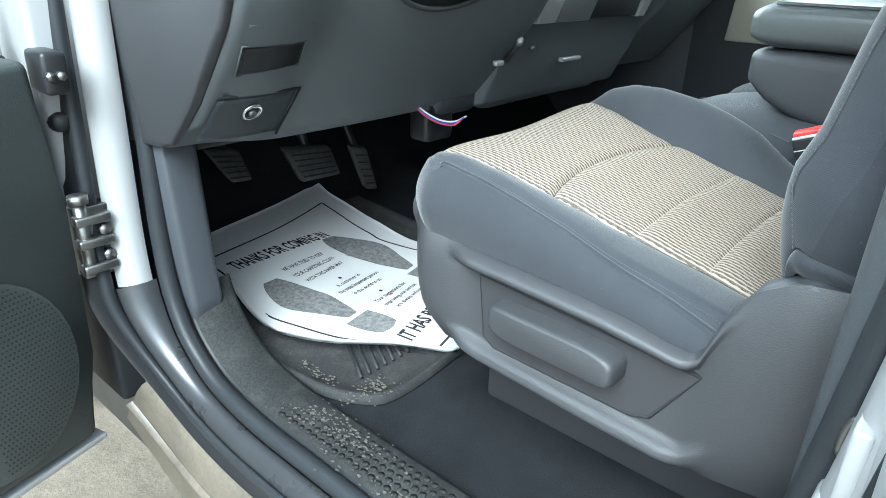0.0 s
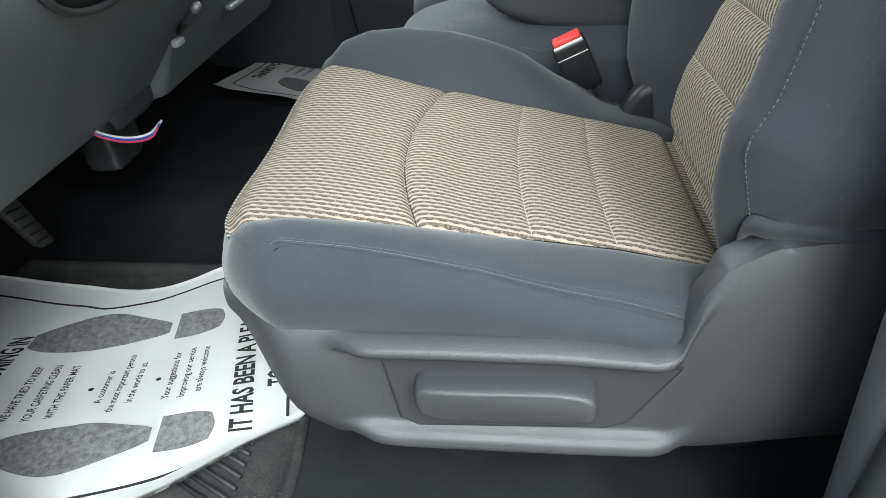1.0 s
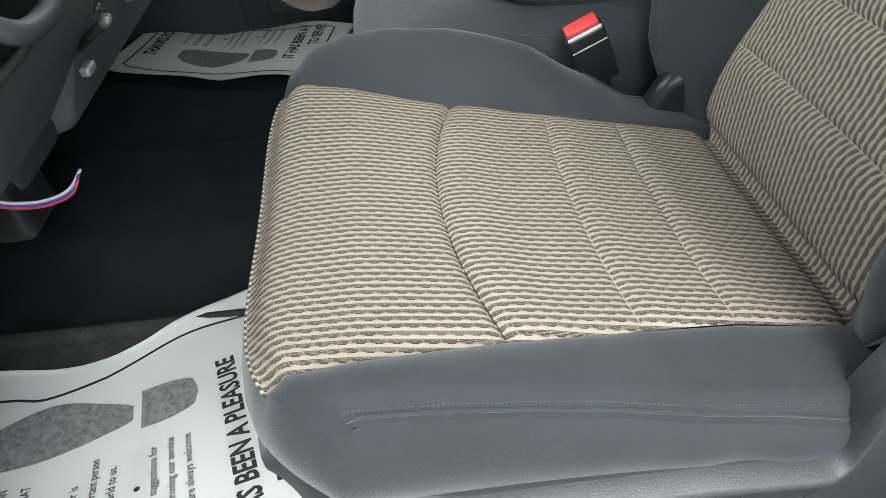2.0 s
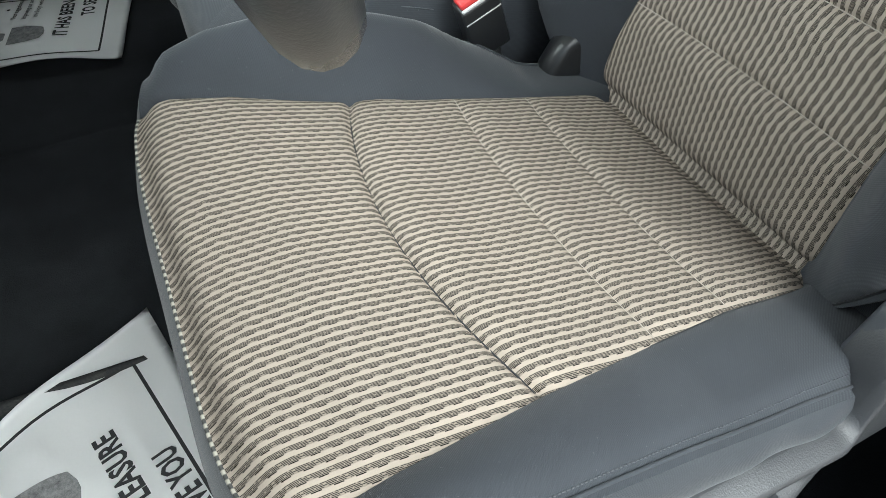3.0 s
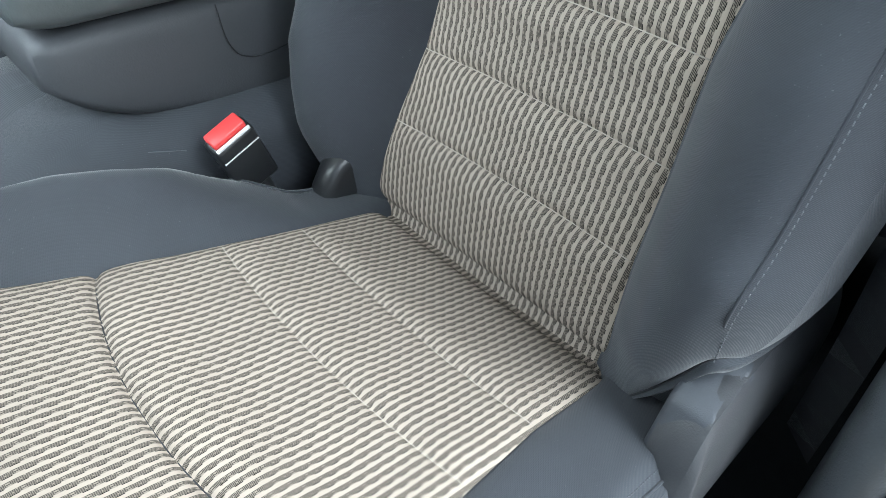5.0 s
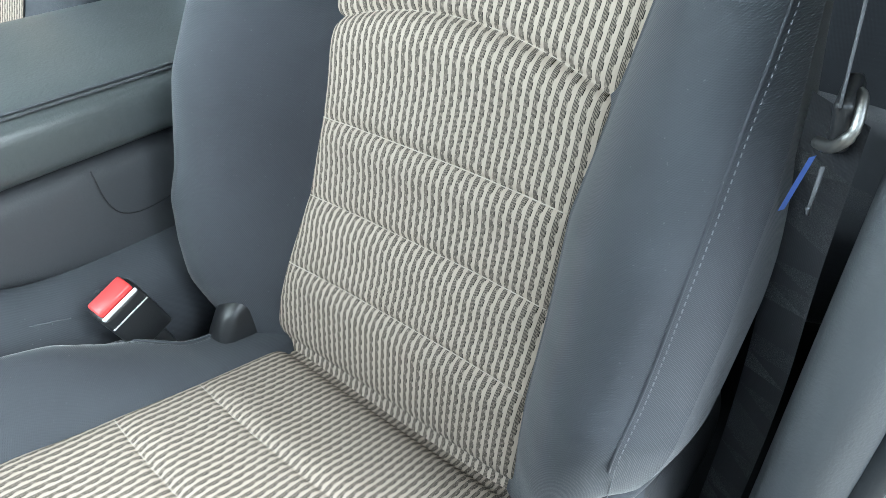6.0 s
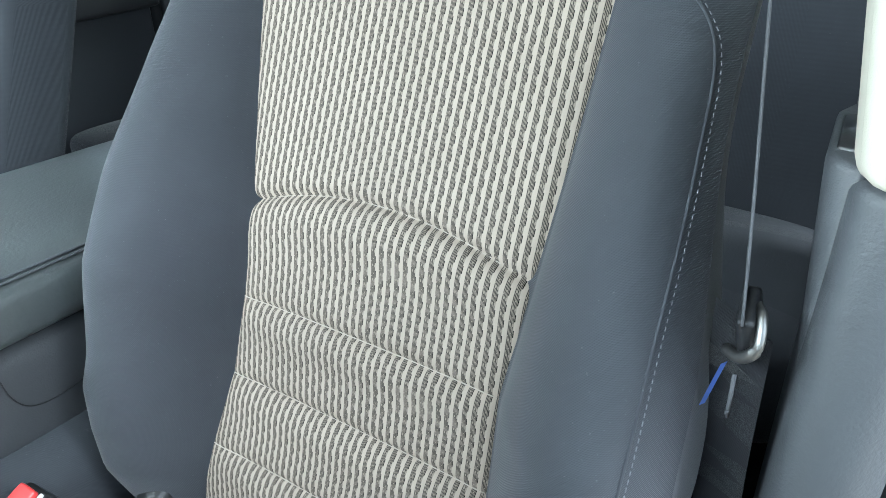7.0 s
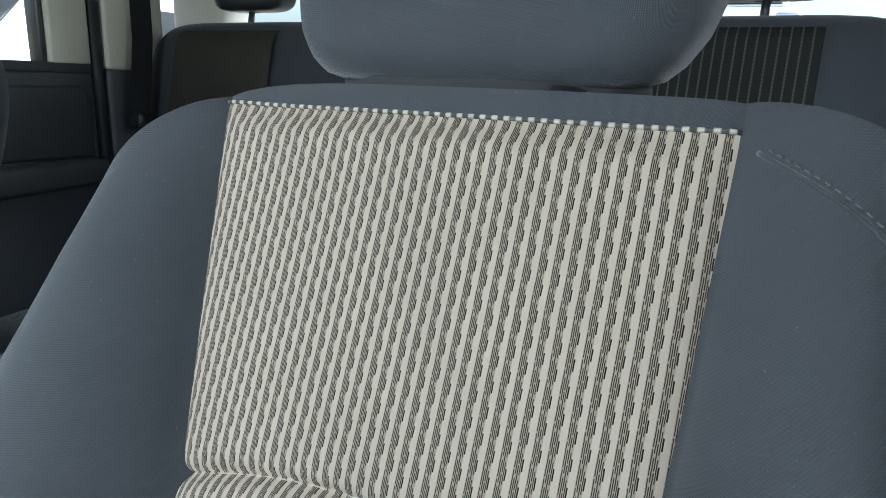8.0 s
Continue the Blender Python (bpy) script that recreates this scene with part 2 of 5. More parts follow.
MAT_DIRT = speckled("dirty_mat_rubber", (0.02, 0.021, 0.023), (0.075, 0.072, 0.064), 26.0, 0.5, 0.85, 0.75, 0.3)


for worn in (SILL_DIRT, MAT_DIRT, RUBBER, SEAL):
    worn.node_tree.nodes["Principled BSDF"].inputs["Specular IOR Level"].default_value = 0.25


def glass_material():
    m, nt, b = material("window_glass", 0.02)
    b.inputs["Base Color"].default_value = (0.9, 0.94, 0.93, 1)
    b.inputs["Transmission Weight"].default_value = 1.0
    b.inputs["IOR"].default_value = 1.05
    return m


GLASS = glass_material()


def car_paint(name, c):
    return plain(name, c, 0.95, 0.2, 0.1, 500)


# ---- mesh helpers ----
def thing(name, label, category, loc=(0, 0, 0), group="", kind=""):
    ob = new(name)
    ob.location = loc
    ob.empty_display_size = 0.05
    return tagged(ob, label, category, group, kind)


def finish(name, bm, mat, smooth=True):
    me = bpy.data.meshes.new(name)
    bmesh.ops.recalc_face_normals(bm, faces=bm.faces)
    for f in bm.faces:
        f.smooth = smooth
    bm.to_mesh(me)
    bm.free()
    me.materials.append(mat)
    return me


def part(name, bm, mat, parent, label="", smooth=True):
    ob = new(name, finish(name, bm, mat, smooth))
    ob.parent = parent
    p = parent
    off = Vector((0, 0, 0))
    while p is not None:
        off += p.location
        p = p.parent
    ob.data.transform(Matrix.Translation(-off))
    return tagged(ob, label)


def solo(name, bm, mat, label, category, kind="", group="", smooth=True):
    return tagged(new(name, finish(name, bm, mat, smooth)), label, category, group, kind)


def grid(fn, us, vs, uvfn=None, closed=False):
    """A sheet of quads over us x vs; fn gives the place, uvfn the UV in metres."""
    bm = bmesh.new()
    lay = bm.loops.layers.uv.new("UVMap")
    rows = [[bm.verts.new(fn(u, v)) for u in us] for v in vs]
    nu = len(us)
    for j in range(len(vs) - 1):
        for i in range(nu if closed else nu - 1):
            k = (i + 1) % nu
            f = bm.faces.new((rows[j][i], rows[j][k], rows[j + 1][k], rows[j + 1][i]))
            if uvfn:
                u1 = us[k] if k else us[-1] + us[1] - us[0]
                for lp, uv in zip(f.loops, ((us[i], vs[j]), (u1, vs[j]), (u1, vs[j + 1]), (us[i], vs[j + 1]))):
                    lp[lay].uv = uvfn(*uv)
    return bm


def steps(a, b, n):
    return [a + (b - a) * i / n for i in range(n + 1)]


def box(center, size, bevel=0.0, segs=2, turn=None, bm=None):
    bm = bm or bmesh.new()
    got = bmesh.ops.create_cube(bm, size=1.0)["verts"]
    m = Matrix.Translation(center) @ (turn or Matrix()) @ Matrix.Diagonal((*size, 1))
    bmesh.ops.transform(bm, matrix=m, verts=got)
    if bevel:
        edges = list({e for v in got for e in v.link_edges})
        bmesh.ops.bevel(bm, geom=edges, offset=bevel, segments=segs, profile=0.5, affect="EDGES")
    return bm


def tube(points, radius, sides=8, closed=False, bm=None, caps=True):
    """A round bar along points; radius may be a list."""
    bm = bm or bmesh.new()
    pts = [Vector(p) for p in points]
    n = len(pts)
    rings = []
    side = None
    for i, p in enumerate(pts):
        a = pts[(i - 1) % n] if (closed or i) else p
        b = pts[(i + 1) % n] if (closed or i < n - 1) else p
        d = (b - a).normalized()
        if side is None:
            side = d.orthogonal().normalized()
        side = (side - d * side.dot(d)).normalized()
        up = d.cross(side)
        r = radius[i] if isinstance(radius, (list, tuple)) else radius
        rings.append([bm.verts.new(p + r * (math.cos(t) * side + math.sin(t) * up)) for t in (2 * math.pi * k / sides for k in range(sides))])
    for i in range(n if closed else n - 1):
        a, b = rings[i], rings[(i + 1) % n]
        for k in range(sides):
            bm.faces.new((a[k], a[(k + 1) % sides], b[(k + 1) % sides], b[k]))
    if caps and not closed:
        bm.faces.new(rings[0][::-1])
        bm.faces.new(rings[-1])
    return bm


def prism(outline, axis, lo, hi, bevel=0.0, segs=2):
    """A plate: an outline in the two other axes, from lo to hi along axis."""
    bm = bmesh.new()

    def at(p, d):
        return {"x": (d, p[0], p[1]), "y": (p[0], d, p[1]), "z": (p[0], p[1], d)}[axis]

    a = [bm.verts.new(at(p, lo)) for p in outline]
    b = [bm.verts.new(at(p, hi)) for p in outline]
    bm.faces.new(a)
    bm.faces.new(b[::-1])
    n = len(a)
    for i in range(n):
        bm.faces.new((a[i], b[i], b[(i + 1) % n], a[(i + 1) % n]))
    if bevel:
        bmesh.ops.bevel(bm, geom=list(bm.edges), offset=bevel, segments=segs, profile=0.5, affect="EDGES", clamp_overlap=True)
    return bm


def sheet(corners, thick=0.006):
    """A thin slab through four corners."""
    bm = bmesh.new()
    c = [Vector(p) for p in corners]
    n = (c[1] - c[0]).cross(c[3] - c[0]).normalized() * thick
    a = [bm.verts.new(p) for p in c]
    b = [bm.verts.new(p - n) for p in c]
    bm.faces.new(a)
    bm.faces.new(b[::-1])
    for i in range(4):
        bm.faces.new((a[i], b[i], b[(i + 1) % 4], a[(i + 1) % 4]))
    return bm


def curve(x, table):
    """Smooth reading of a short table of (x, value)."""
    if x <= table[0][0]:
        return table[0][1]
    for (a, p), (b, q) in zip(table, table[1:]):
        if x <= b:
            t = (x - a) / (b - a)
            return p + (q - p) * t
    return table[-1][1]


def resample3(points, step):
    """Points at even steps along a line."""
    out, left = [points[0]], step
    for a, b in zip(points, points[1:]):
        gap, at = (b - a).length, 0.0
        while gap - at >= left:
            at += left
            out.append(a.lerp(b, at / gap))
            left = step
        left -= gap - at
    return out


def soft(t):
    t = min(1, max(0, t))
    return t * t * (3 - 2 * t)


def groove(d, depth, width):
    return -depth * math.exp(-abs(d) / (1.4 * width))


def spline(points, n=6):
    """Catmull-Rom through points."""
    p = [Vector(q) for q in points]
    p = [2 * p[0] - p[1]] + p + [2 * p[-1] - p[-2]]
    out = []
    for i in range(1, len(p) - 2):
        for k in range(n):
            t = k / n
            out.append(0.5 * (2 * p[i] + (p[i + 1] - p[i - 1]) * t + (2 * p[i - 1] - 5 * p[i] + 4 * p[i + 1] - p[i + 2]) * t * t + (3 * p[i] - p[i - 1] - 3 * p[i + 1] + p[i + 2]) * t ** 3))
    return out + [p[-2]]


def pillow(cx, cy, cz, sx, sy, sz, p=0.35, n=40, crown=0.0):
    """A rounded upholstered block."""
    def at(a, v):
        b = math.pi * (v - 0.5)
        f = lambda t, e: abs(t) ** e * math.copysign(1, t)
        r = f(math.cos(b), p)
        x, y, z = sx * r * f(math.cos(a), p), sy * r * f(math.sin(a), p), sz * f(math.sin(b), p)
        return cx + x, cy + y, cz + z + crown * max(0, z / sz) * (1 - (x / sx) ** 2) * (1 - (y / sy) ** 2)
    return grid(at, [2 * math.pi * i / n for i in range(n)], [0.004 + 0.992 * k / 24 for k in range(25)], lambda a, v: (a * sx, v * sz * 2), closed=True)


# ---- the driver's seat ----
seat = thing("driver_seat", "dark grey cloth seat with beige ribbed centre panels", "car seat", (0, 0.2, 0))

HALF = 0.268
INS_W = ((-0.06, 0.163), (0.0, 0.164), (0.11, 0.165), (0.2, 0.173), (0.306, 0.184), (0.42, 0.2), (0.5, 0.212), (0.53, 0.214))
INS_Z = ((-0.06, 0.285), (0.0, 0.298), (0.109, 0.327), (0.195, 0.347), (0.306, 0.371), (0.42, 0.393), (0.47, 0.398), (0.5, 0.394), (0.53, 0.382))
CREST_Z = ((-0.06, 0.285), (0.0, 0.288), (0.05, 0.302), (0.1, 0.334), (0.16, 0.366), (0.2, 0.39), (0.25, 0.41), (0.3, 0.426), (0.37, 0.437), (0.42, 0.436), (0.46, 0.424), (0.5, 0.4), (0.53, 0.38))
SEAM_Z = ((-0.06, 0.27), (0.0, 0.288), (0.06, 0.312), (0.12, 0.335), (0.17, 0.35), (0.244, 0.377), (0.307, 0.394), (0.356, 0.405), (0.42, 0.414), (0.46, 0.41), (0.5, 0.392), (0.53, 0.372))


def ins_w(x, y):
    """Half width of the centre panel, a little wider on the door side."""
    return curve(y, INS_W) + ((0.004 + 0.002 * soft((y - 0.1) / 0.2)) * soft((y + 0.05) / 0.1) if x < 0 else 0)


def seat_front(x):
    return 0.514 - (0.08 if x < 0 else 0.045) * (abs(x) / HALF) ** 5


def cushion_z(x, y):
    w = ins_w(x, y)
    ax = abs(x)
    zi = curve(y, INS_Z) + 0.014 * soft((y - 0.3) / 0.2) * soft((x + 0.05) / 0.25)
    if ax <= w:
        k = 1 - (x / w) ** 2
        ya = 0.306 + 0.034 * k
        z = zi - 0.004 * k
        z += groove(y - ya, 0.008, 0.003) + 0.005 * math.exp(-((y - ya + 0.03) / 0.028) ** 2) * (0.4 + 0.6 * k)
        z += 0.006 * math.exp(-((y - ya - 0.07) / 0.06) ** 2) * k
        for ys in (0.195 + 0.012 * k, 0.109 + 0.008 * k):
            z += (groove(y - ys, 0.0042, 0.0026) + 0.0025 * math.exp(-((y - ys + 0.02) / 0.018) ** 2)) * (1 - (x / w) ** 8)
        z += 0.0025 * math.sin(9 * x + 1) * math.sin(11 * y) * k
        z += groove(w - ax, 0.0055, 0.006) - 0.011 * math.exp(-max(0, y + 0.002) / 0.006)
        edge = seat_front(x) - y
        z -= 0.014 * soft(1 - edge / 0.035) ** 2
        return z
    zc, zs = curve(y, CREST_Z), curve(y, SEAM_Z)
    if x < 0:
        zs -= 0.012
        zc = max(zi, zs) + 0.006
    t = (ax - w) / (0.243 - w)
    if t < 1:
        zc = max(zc, zi + 0.003)
        zc += 0.009 * soft((y - 0.12) / 0.1) if x > 0 else 0
        z = zi + (zc - zi) * math.sin(t * math.pi / 2) + groove(ax - w, 0.0055, 0.006)
    else:
        zc += 0.009 * soft((y - 0.12) / 0.1) if x > 0 else 0
        z = max(zc, zi + 0.003) + (zs - max(zc, zi + 0.003)) * soft((ax - 0.243) / (HALF - 0.243))
    edge = seat_front(x) - y
    z -= 0.012 * soft(1 - edge / 0.03) ** 2
    return z + 0.0015 * math.sin(14 * y + 20 * x)


def insert_place(s, v):
    y = -0.045 + v * (seat_front(0.2) + 0.045)
    for _ in range(3):
        x = s * ins_w(s, y)
        y = -0.045 + v * (seat_front(x) + 0.045)
    return x, y, cushion_z(x, y)


part("cushion_panel", grid(insert_place, steps(-1, 1, 60), steps(0, 1, 330), lambda s, v: (insert_place(s, v)[0] * 1.09, insert_place(s, v)[1])), INSERT, seat, "beige ribbed cloth panel with black dashes")


def cover_place(side):
    def place(t, v):
        y = -0.045 + v * 0.55
        for _ in range(4):
            w = ins_w(side, y)
            x = side * (w + (HALF + (0.012 - 0.05 * soft((0.2 - y) / 0.14) if side > 0 else 0) - w) * t)
            y = -0.045 + v * (seat_front(x) + 0.045)
        if t == 0:
            return x - side * 0.010, y, cushion_z(x, y) - 0.012
        return x, y, cushion_z(x, y + 1e-6)
    return place


def skirt(bm, lay, ring, out, drop, bulge, n=12, vscale=1.0):
    """A rounded side wall that hangs from a rim."""
    cols = []
    run = 0
    for i, p in enumerate(ring):
        if i:
            run += (Vector(p) - Vector(ring[i - 1])).length
        col = []
        for k in range(n + 1):
            h = k / n
            o = bulge(i) * math.sin(math.pi * (0.12 + 0.88 * h)) - bulge(i) * math.sin(math.pi * 0.12)
            q = Vector(p) + Vector(out[i]) * o + Vector(drop(i)) * h
            col.append((bm.verts.new(q), (run, h * vscale)))
        cols.append(col)
    for a, b in zip(cols, cols[1:]):
        for k in range(n):
            quad = (a[k], b[k], b[k + 1], a[k + 1])
            f = bm.faces.new([v for v, _ in quad])
            for lp, (_, uv) in zip(f.loops, quad):
                lp[lay].uv = uv


SIDE_BOTTOM = ((-0.05, 0.27), (0.05, 0.27), (0.17, 0.288), (0.284, 0.297), (0.38, 0.302), (0.43, 0.305), (0.47, 0.3), (0.52, 0.28))
for side, nm in ((-1, "near"), (1, "far")):
    pl = cover_place(side)
    part("cushion_bolster", grid(pl, [0.0, 0.008] + steps(0, 1, 22)[1:], steps(0, 1, 70), lambda t, v, p=pl: p(t, v)[:2]), CLOTH, seat)
# side and front wall of the cushion
ring = [cover_place(-1)(1, v) for v in steps(0, 1, 50)]
front = []
for x in steps(-HALF, HALF, 60)[1:-1]:
    y = seat_front(x)
    front.append((x, y, cushion_z(x, y)))
ring = ring + front + [cover_place(1)(1, v) for v in reversed(steps(0, 1, 50))]
outs = []
for i, p in enumerate(ring):
    a, b = Vector(ring[max(0, i - 1)]), Vector(ring[min(len(ring) - 1, i + 1)])
    d = b - a
    outs.append(Vector((-d.y, d.x, 0)).normalized())
bm = bmesh.new()
lay = bm.loops.layers.uv.new("UVMap")


def wall_drop(i):
    x, y, z = ring[i]
    return (0, 0, (curve(y, SIDE_BOTTOM) if abs(x) > 0.2 else 0.26) - 0.02 - z)


skirt(bm, lay, ring, outs, wall_drop, lambda i: 0.014 + 0.012 * soft((ring[i][1] - 0.3) / 0.2) + (0.003 * math.sin(75 * ring[i][1]) * soft((0.24 - ring[i][1]) / 0.1) if ring[i][0] < -0.2 else 0), 12, 0.12)
part("cushion_side", bm, CLOTH, seat)


def seam_tube(points, r, mat, name="seam", label="", parent=None):
    part(name, tube(points, r, 6), mat, parent or seat, label)


for side in (-1, 1):
    pl = cover_place(side)
    seam_tube([Vector(pl(0.93, v)) + Vector((0, 0, 0.0006)) for v in steps(0.17, 0.97, 60)], 0.0016, CLOTH)
    for off, th in ((0.86, THREAD_DARK),):
        pts = [Vector(pl(off, v)) for v in steps(0.17, 0.97, 120)]
        bm = bmesh.new()
        for a, b in list(zip(pts, pts[1:]))[::1]:
            tube([a + (b - a) * 0.15, a + (b - a) * 0.8], 0.0006, 4, bm=bm)
        part("stitching", bm, th, seat)
# the sewn crease across the panel; a thin dark cord paints the shade in it
def on_cushion(s, y0, dip):
    x = s * ins_w(s, y0)
    y = y0 + dip * (1 - s * s)
    return Vector((x, y, cushion_z(x, y) + 0.0004))


seam_tube([on_cushion(s, 0.306, 0.034) for s in steps(-0.99, 0.99, 60)], 0.0008, GROOVE, "cross_seam")
for y0, dip in ((0.195, 0.012), (0.109, 0.008)):
    seam_tube([on_cushion(s, y0, dip) for s in steps(-0.98, 0.98, 50)], 0.00045, SEAM_HIGHLIGHT, "cross_seam")
# piping along the front of the panel
part("piping", tube([Vector(insert_place(s, 1)) + Vector((0, 0.001, -0.001)) for s in steps(-1, 1, 70)], 0.0016, 8), CORD, seat)

# ---- backrest ----
BACK_Y = ((0.25, 0.01), (0.30, -0.005), (0.36, -0.012), (0.405, -0.025), (0.483, -0.056), (0.57, -0.074), (0.662, -0.099), (0.77, -0.142), (0.889, -0.189), (0.93, -0.206))
BACK_W_FAR = ((0.25, 0.187), (0.3, 0.184), (0.405, 0.168), (0.483, 0.156), (0.57, 0.144), (0.662, 0.142), (0.77, 0.160), (0.889, 0.178), (0.95, 0.179))
BACK_W_NEAR = ((0.25, 0.157), (0.3, 0.156), (0.405, 0.146), (0.483, 0.140), (0.57, 0.137), (0.662, 0.146), (0.77, 0.153), (0.889, 0.157), (0.95, 0.157))
BACK_HALF = ((0.25, 0.235), (0.30, 0.248), (0.36, 0.266), (0.45, 0.277), (0.55, 0.279), (0.65, 0.274), (0.75, 0.267), (0.85, 0.262), (0.95, 0.26))
BOLSTER = ((0.25, 0.015), (0.30, 0.03), (0.36, 0.055), (0.45, 0.082), (0.58, 0.084), (0.68, 0.068), (0.78, 0.045), (0.86, 0.022), (0.93, 0.008))


def back_w(x, z):
    return curve(z, BACK_W_FAR if x > 0 else BACK_W_NEAR)


def back_half(x, z):
    return curve(z, BACK_HALF) + (0.030 - 0.026 * soft((z - 0.58) / 0.27) if x > 0 else -0.016 * soft((z - 0.62) / 0.2))


def back_top(x):
    return 0.914 - (0.066 * (abs(x) / 0.262) ** 6.5 if x < 0 else 0.095 * (abs(x) / 0.262) ** 5.2)


def back_d(x, z):
    w = back_w(x, z)
    ax = abs(x)
    half = back_half(x, z)
    if ax <= w:
        k = 1 - (x / w) ** 2
        za = 0.662 + 0.026 * k
        d = 0.004 * k * soft((z - 0.3) / 0.1)
        d += groove(z - za, 0.010, 0.0034) + 0.0065 * math.exp(-((z - za + 0.024) / 0.024) ** 2) * (0.4 + 0.6 * k)
        for zs in (0.405, 0.483, 0.57):
            d += (groove(z - zs - 0.004 * k, 0.0065, 0.003) + 0.004 * math.exp(-((z - zs + 0.018) / 0.016) ** 2)) * (1 - (x / w) ** 8)
        d += groove(w - ax, 0.0055, 0.006) - 0.012 * math.exp(-max(0, z - 0.300) / 0.008)
        top = 0.898 - z
        d += -0.008 * (1 - (x / w) ** 8) * (soft(1 - top / 0.02) if top > 0 else 1)
        return d + 0.0015 * math.sin(13 * z) * math.sin(8 * x + 1) * k
    b = curve(z, BOLSTER)
    cr = w + (half - w) * 0.62
    if ax < cr:
        d = b * math.sin((ax - w) / (cr - w) * math.pi / 2) + groove(ax - w, 0.0055, 0.006)
    else:
        d = b - (b * 0.45 + 0.012) * ((ax - cr) / (half - cr)) ** 2
    return d


def back_place_xz(x, z):
    return x, curve(z, BACK_Y) + back_d(x, z), z + 0.35 * (back_d(x, z) - 0.0)


def back_insert(s, v):
    z = 0.262 + v * (0.898 - 0.262)
    return back_place_xz(s * back_w(s, z), z)


def back_uv(s, v):
    z = 0.262 + v * (0.898 - 0.262)
    return s * back_w(s, z), z * 1.06


part("back_panel", grid(back_insert, steps(-1, 1, 60), steps(0, 1, 400), back_uv), INSERT, seat, "beige ribbed cloth panel with cross seams")


def on_back(s, z0, rise):
    z = z0 + rise * (1 - s * s)
    return Vector(back_place_xz(s * back_w(s, z0), z)) + Vector((0, 0.0008, 0))


# pale cords draw the lit fold edge along each cross seam
for z0, rise, r in ((0.405, 0.004, 0.0006), (0.483, 0.004, 0.0006), (0.57, 0.004, 0.0006), (0.662, 0.026, 0.0005)):
    seam_tube([on_back(s, z0, rise) for s in steps(-0.985, 0.985, 50)], r, SEAM_HIGHLIGHT, "cross_seam")


# upper edge of the hem on the door side, from the panel round to the back
HEM = spline([(-0.160, -0.002, 0.268), (-0.186, 0.006, 0.290), (-0.206, 0.014, 0.325), (-0.226, 0.018, 0.366), (-0.244, 0.018, 0.405), (-0.257, 0.002, 0.409), (-0.264, -0.03, 0.408), (-0.267, -0.077, 0.400), (-0.269, -0.14, 0.396)], 6)


def back_foot(x):
    return 0.262 + (0.15 * soft((x - 0.190) / 0.11) if x > 0 else 0.11 * soft((-x - 0.170) / 0.085))


def back_cover(side):
    def place(t, v):
        z = 0.262 + v * 0.6
        for _ in range(4):
            w, h = back_w(side, z), back_half(side, z)
            x = side * (w + (h - w) * t)
            z = back_foot(x) + v * (back_top(x) - back_foot(x))
        if t == 0 and z < 0.897:
            return side * (w - 0.012), curve(z, BACK_Y) - 0.016, z
        q = Vector(back_place_xz(x, z))
        if side < 0 and v < 0.16:
            q = HEM[round(t * 30)].lerp(q, soft(v / 0.16))
        return tuple(q)
    return place


for side in (-1, 1):
    pl = back_cover(side)
    part("back_bolster", grid(pl, [0.0, 0.008] + steps(0, 1, 26)[1:], steps(0, 1, 90), lambda t, v, p=pl: (p(t, v)[0], p(t, v)[2])), CLOTH, seat)


def top_strip(s, v):
    z0 = 0.898
    x = s * back_w(s, z0)
    z = z0 + v * (back_top(x) - z0)
    return back_place_xz(x, z)


part("back_top_cover", grid(top_strip, steps(-1, 1, 50), steps(0, 1, 8), lambda s, v: (s * 0.16, v * 0.04)), CLOTH, seat)
part("piping", tube([Vector(back_insert(s, 1)) + Vector((0, 0.001, 0.0)) for s in steps(-1, 1, 70)], 0.0014, 8), CORD, seat)


def back_taper(p):
    return -0.12 * p[0] * soft((p[2] - 0.6) / 0.2)


# the outer shoulders, from the bolsters' upper rims
left = [back_cover(-1)(t, 1) for t in reversed(steps(0, 1, 26))][1:]
right = [back_cover(1)(t, 1) for t in steps(0, 1, 26)][:-1]
ring = [back_cover(-1)(1, v) for v in steps(0, 1, 70)] + left + [top_strip(s, 1) for s in steps(-1, 1, 40)[1:-1]] + right + [back_cover(1)(1, v) for v in reversed(steps(0, 1, 70))]
outs = []
for i, p in enumerate(ring):
    a, b = Vector(ring[max(0, i - 2)]), Vector(ring[min(len(ring) - 1, i + 2)])
    d = b - a
    outs.append(Vector((-d.z, 0, d.x)).normalized())
bm = bmesh.new()
lay = bm.loops.layers.uv.new("UVMap")
skirt(bm, lay, ring, outs, lambda i: (back_taper(ring[i]), -0.125, -0.03 + 0.022 * soft((0.5 - ring[i][2]) / 0.1) * (ring[i][0] < 0)), lambda i: 0.012 - 0.010 * soft((ring[i][2] - 0.86) / 0.04), 12, 0.13)
part("back_side", bm, CLOTH, seat)
rim = [Vector(p) + Vector((back_taper(p), -0.122, -0.03)) for p in ring]
bm = bmesh.new()
bm.faces.new([bm.verts.new(p) for p in rim])
bmesh.ops.triangulate(bm, faces=bm.faces)
part("back_shell", bm, PLASTIC_DARK, seat)
# sewn seam along each bolster, with pale stitches on the door side
def on_bolster(x, z):
    """The point of the backrest's face at x and at the true height z."""
    zz = z
    for _ in range(12):
        zz = z - 0.35 * back_d(x, zz)
    return Vector(back_place_xz(x, zz))


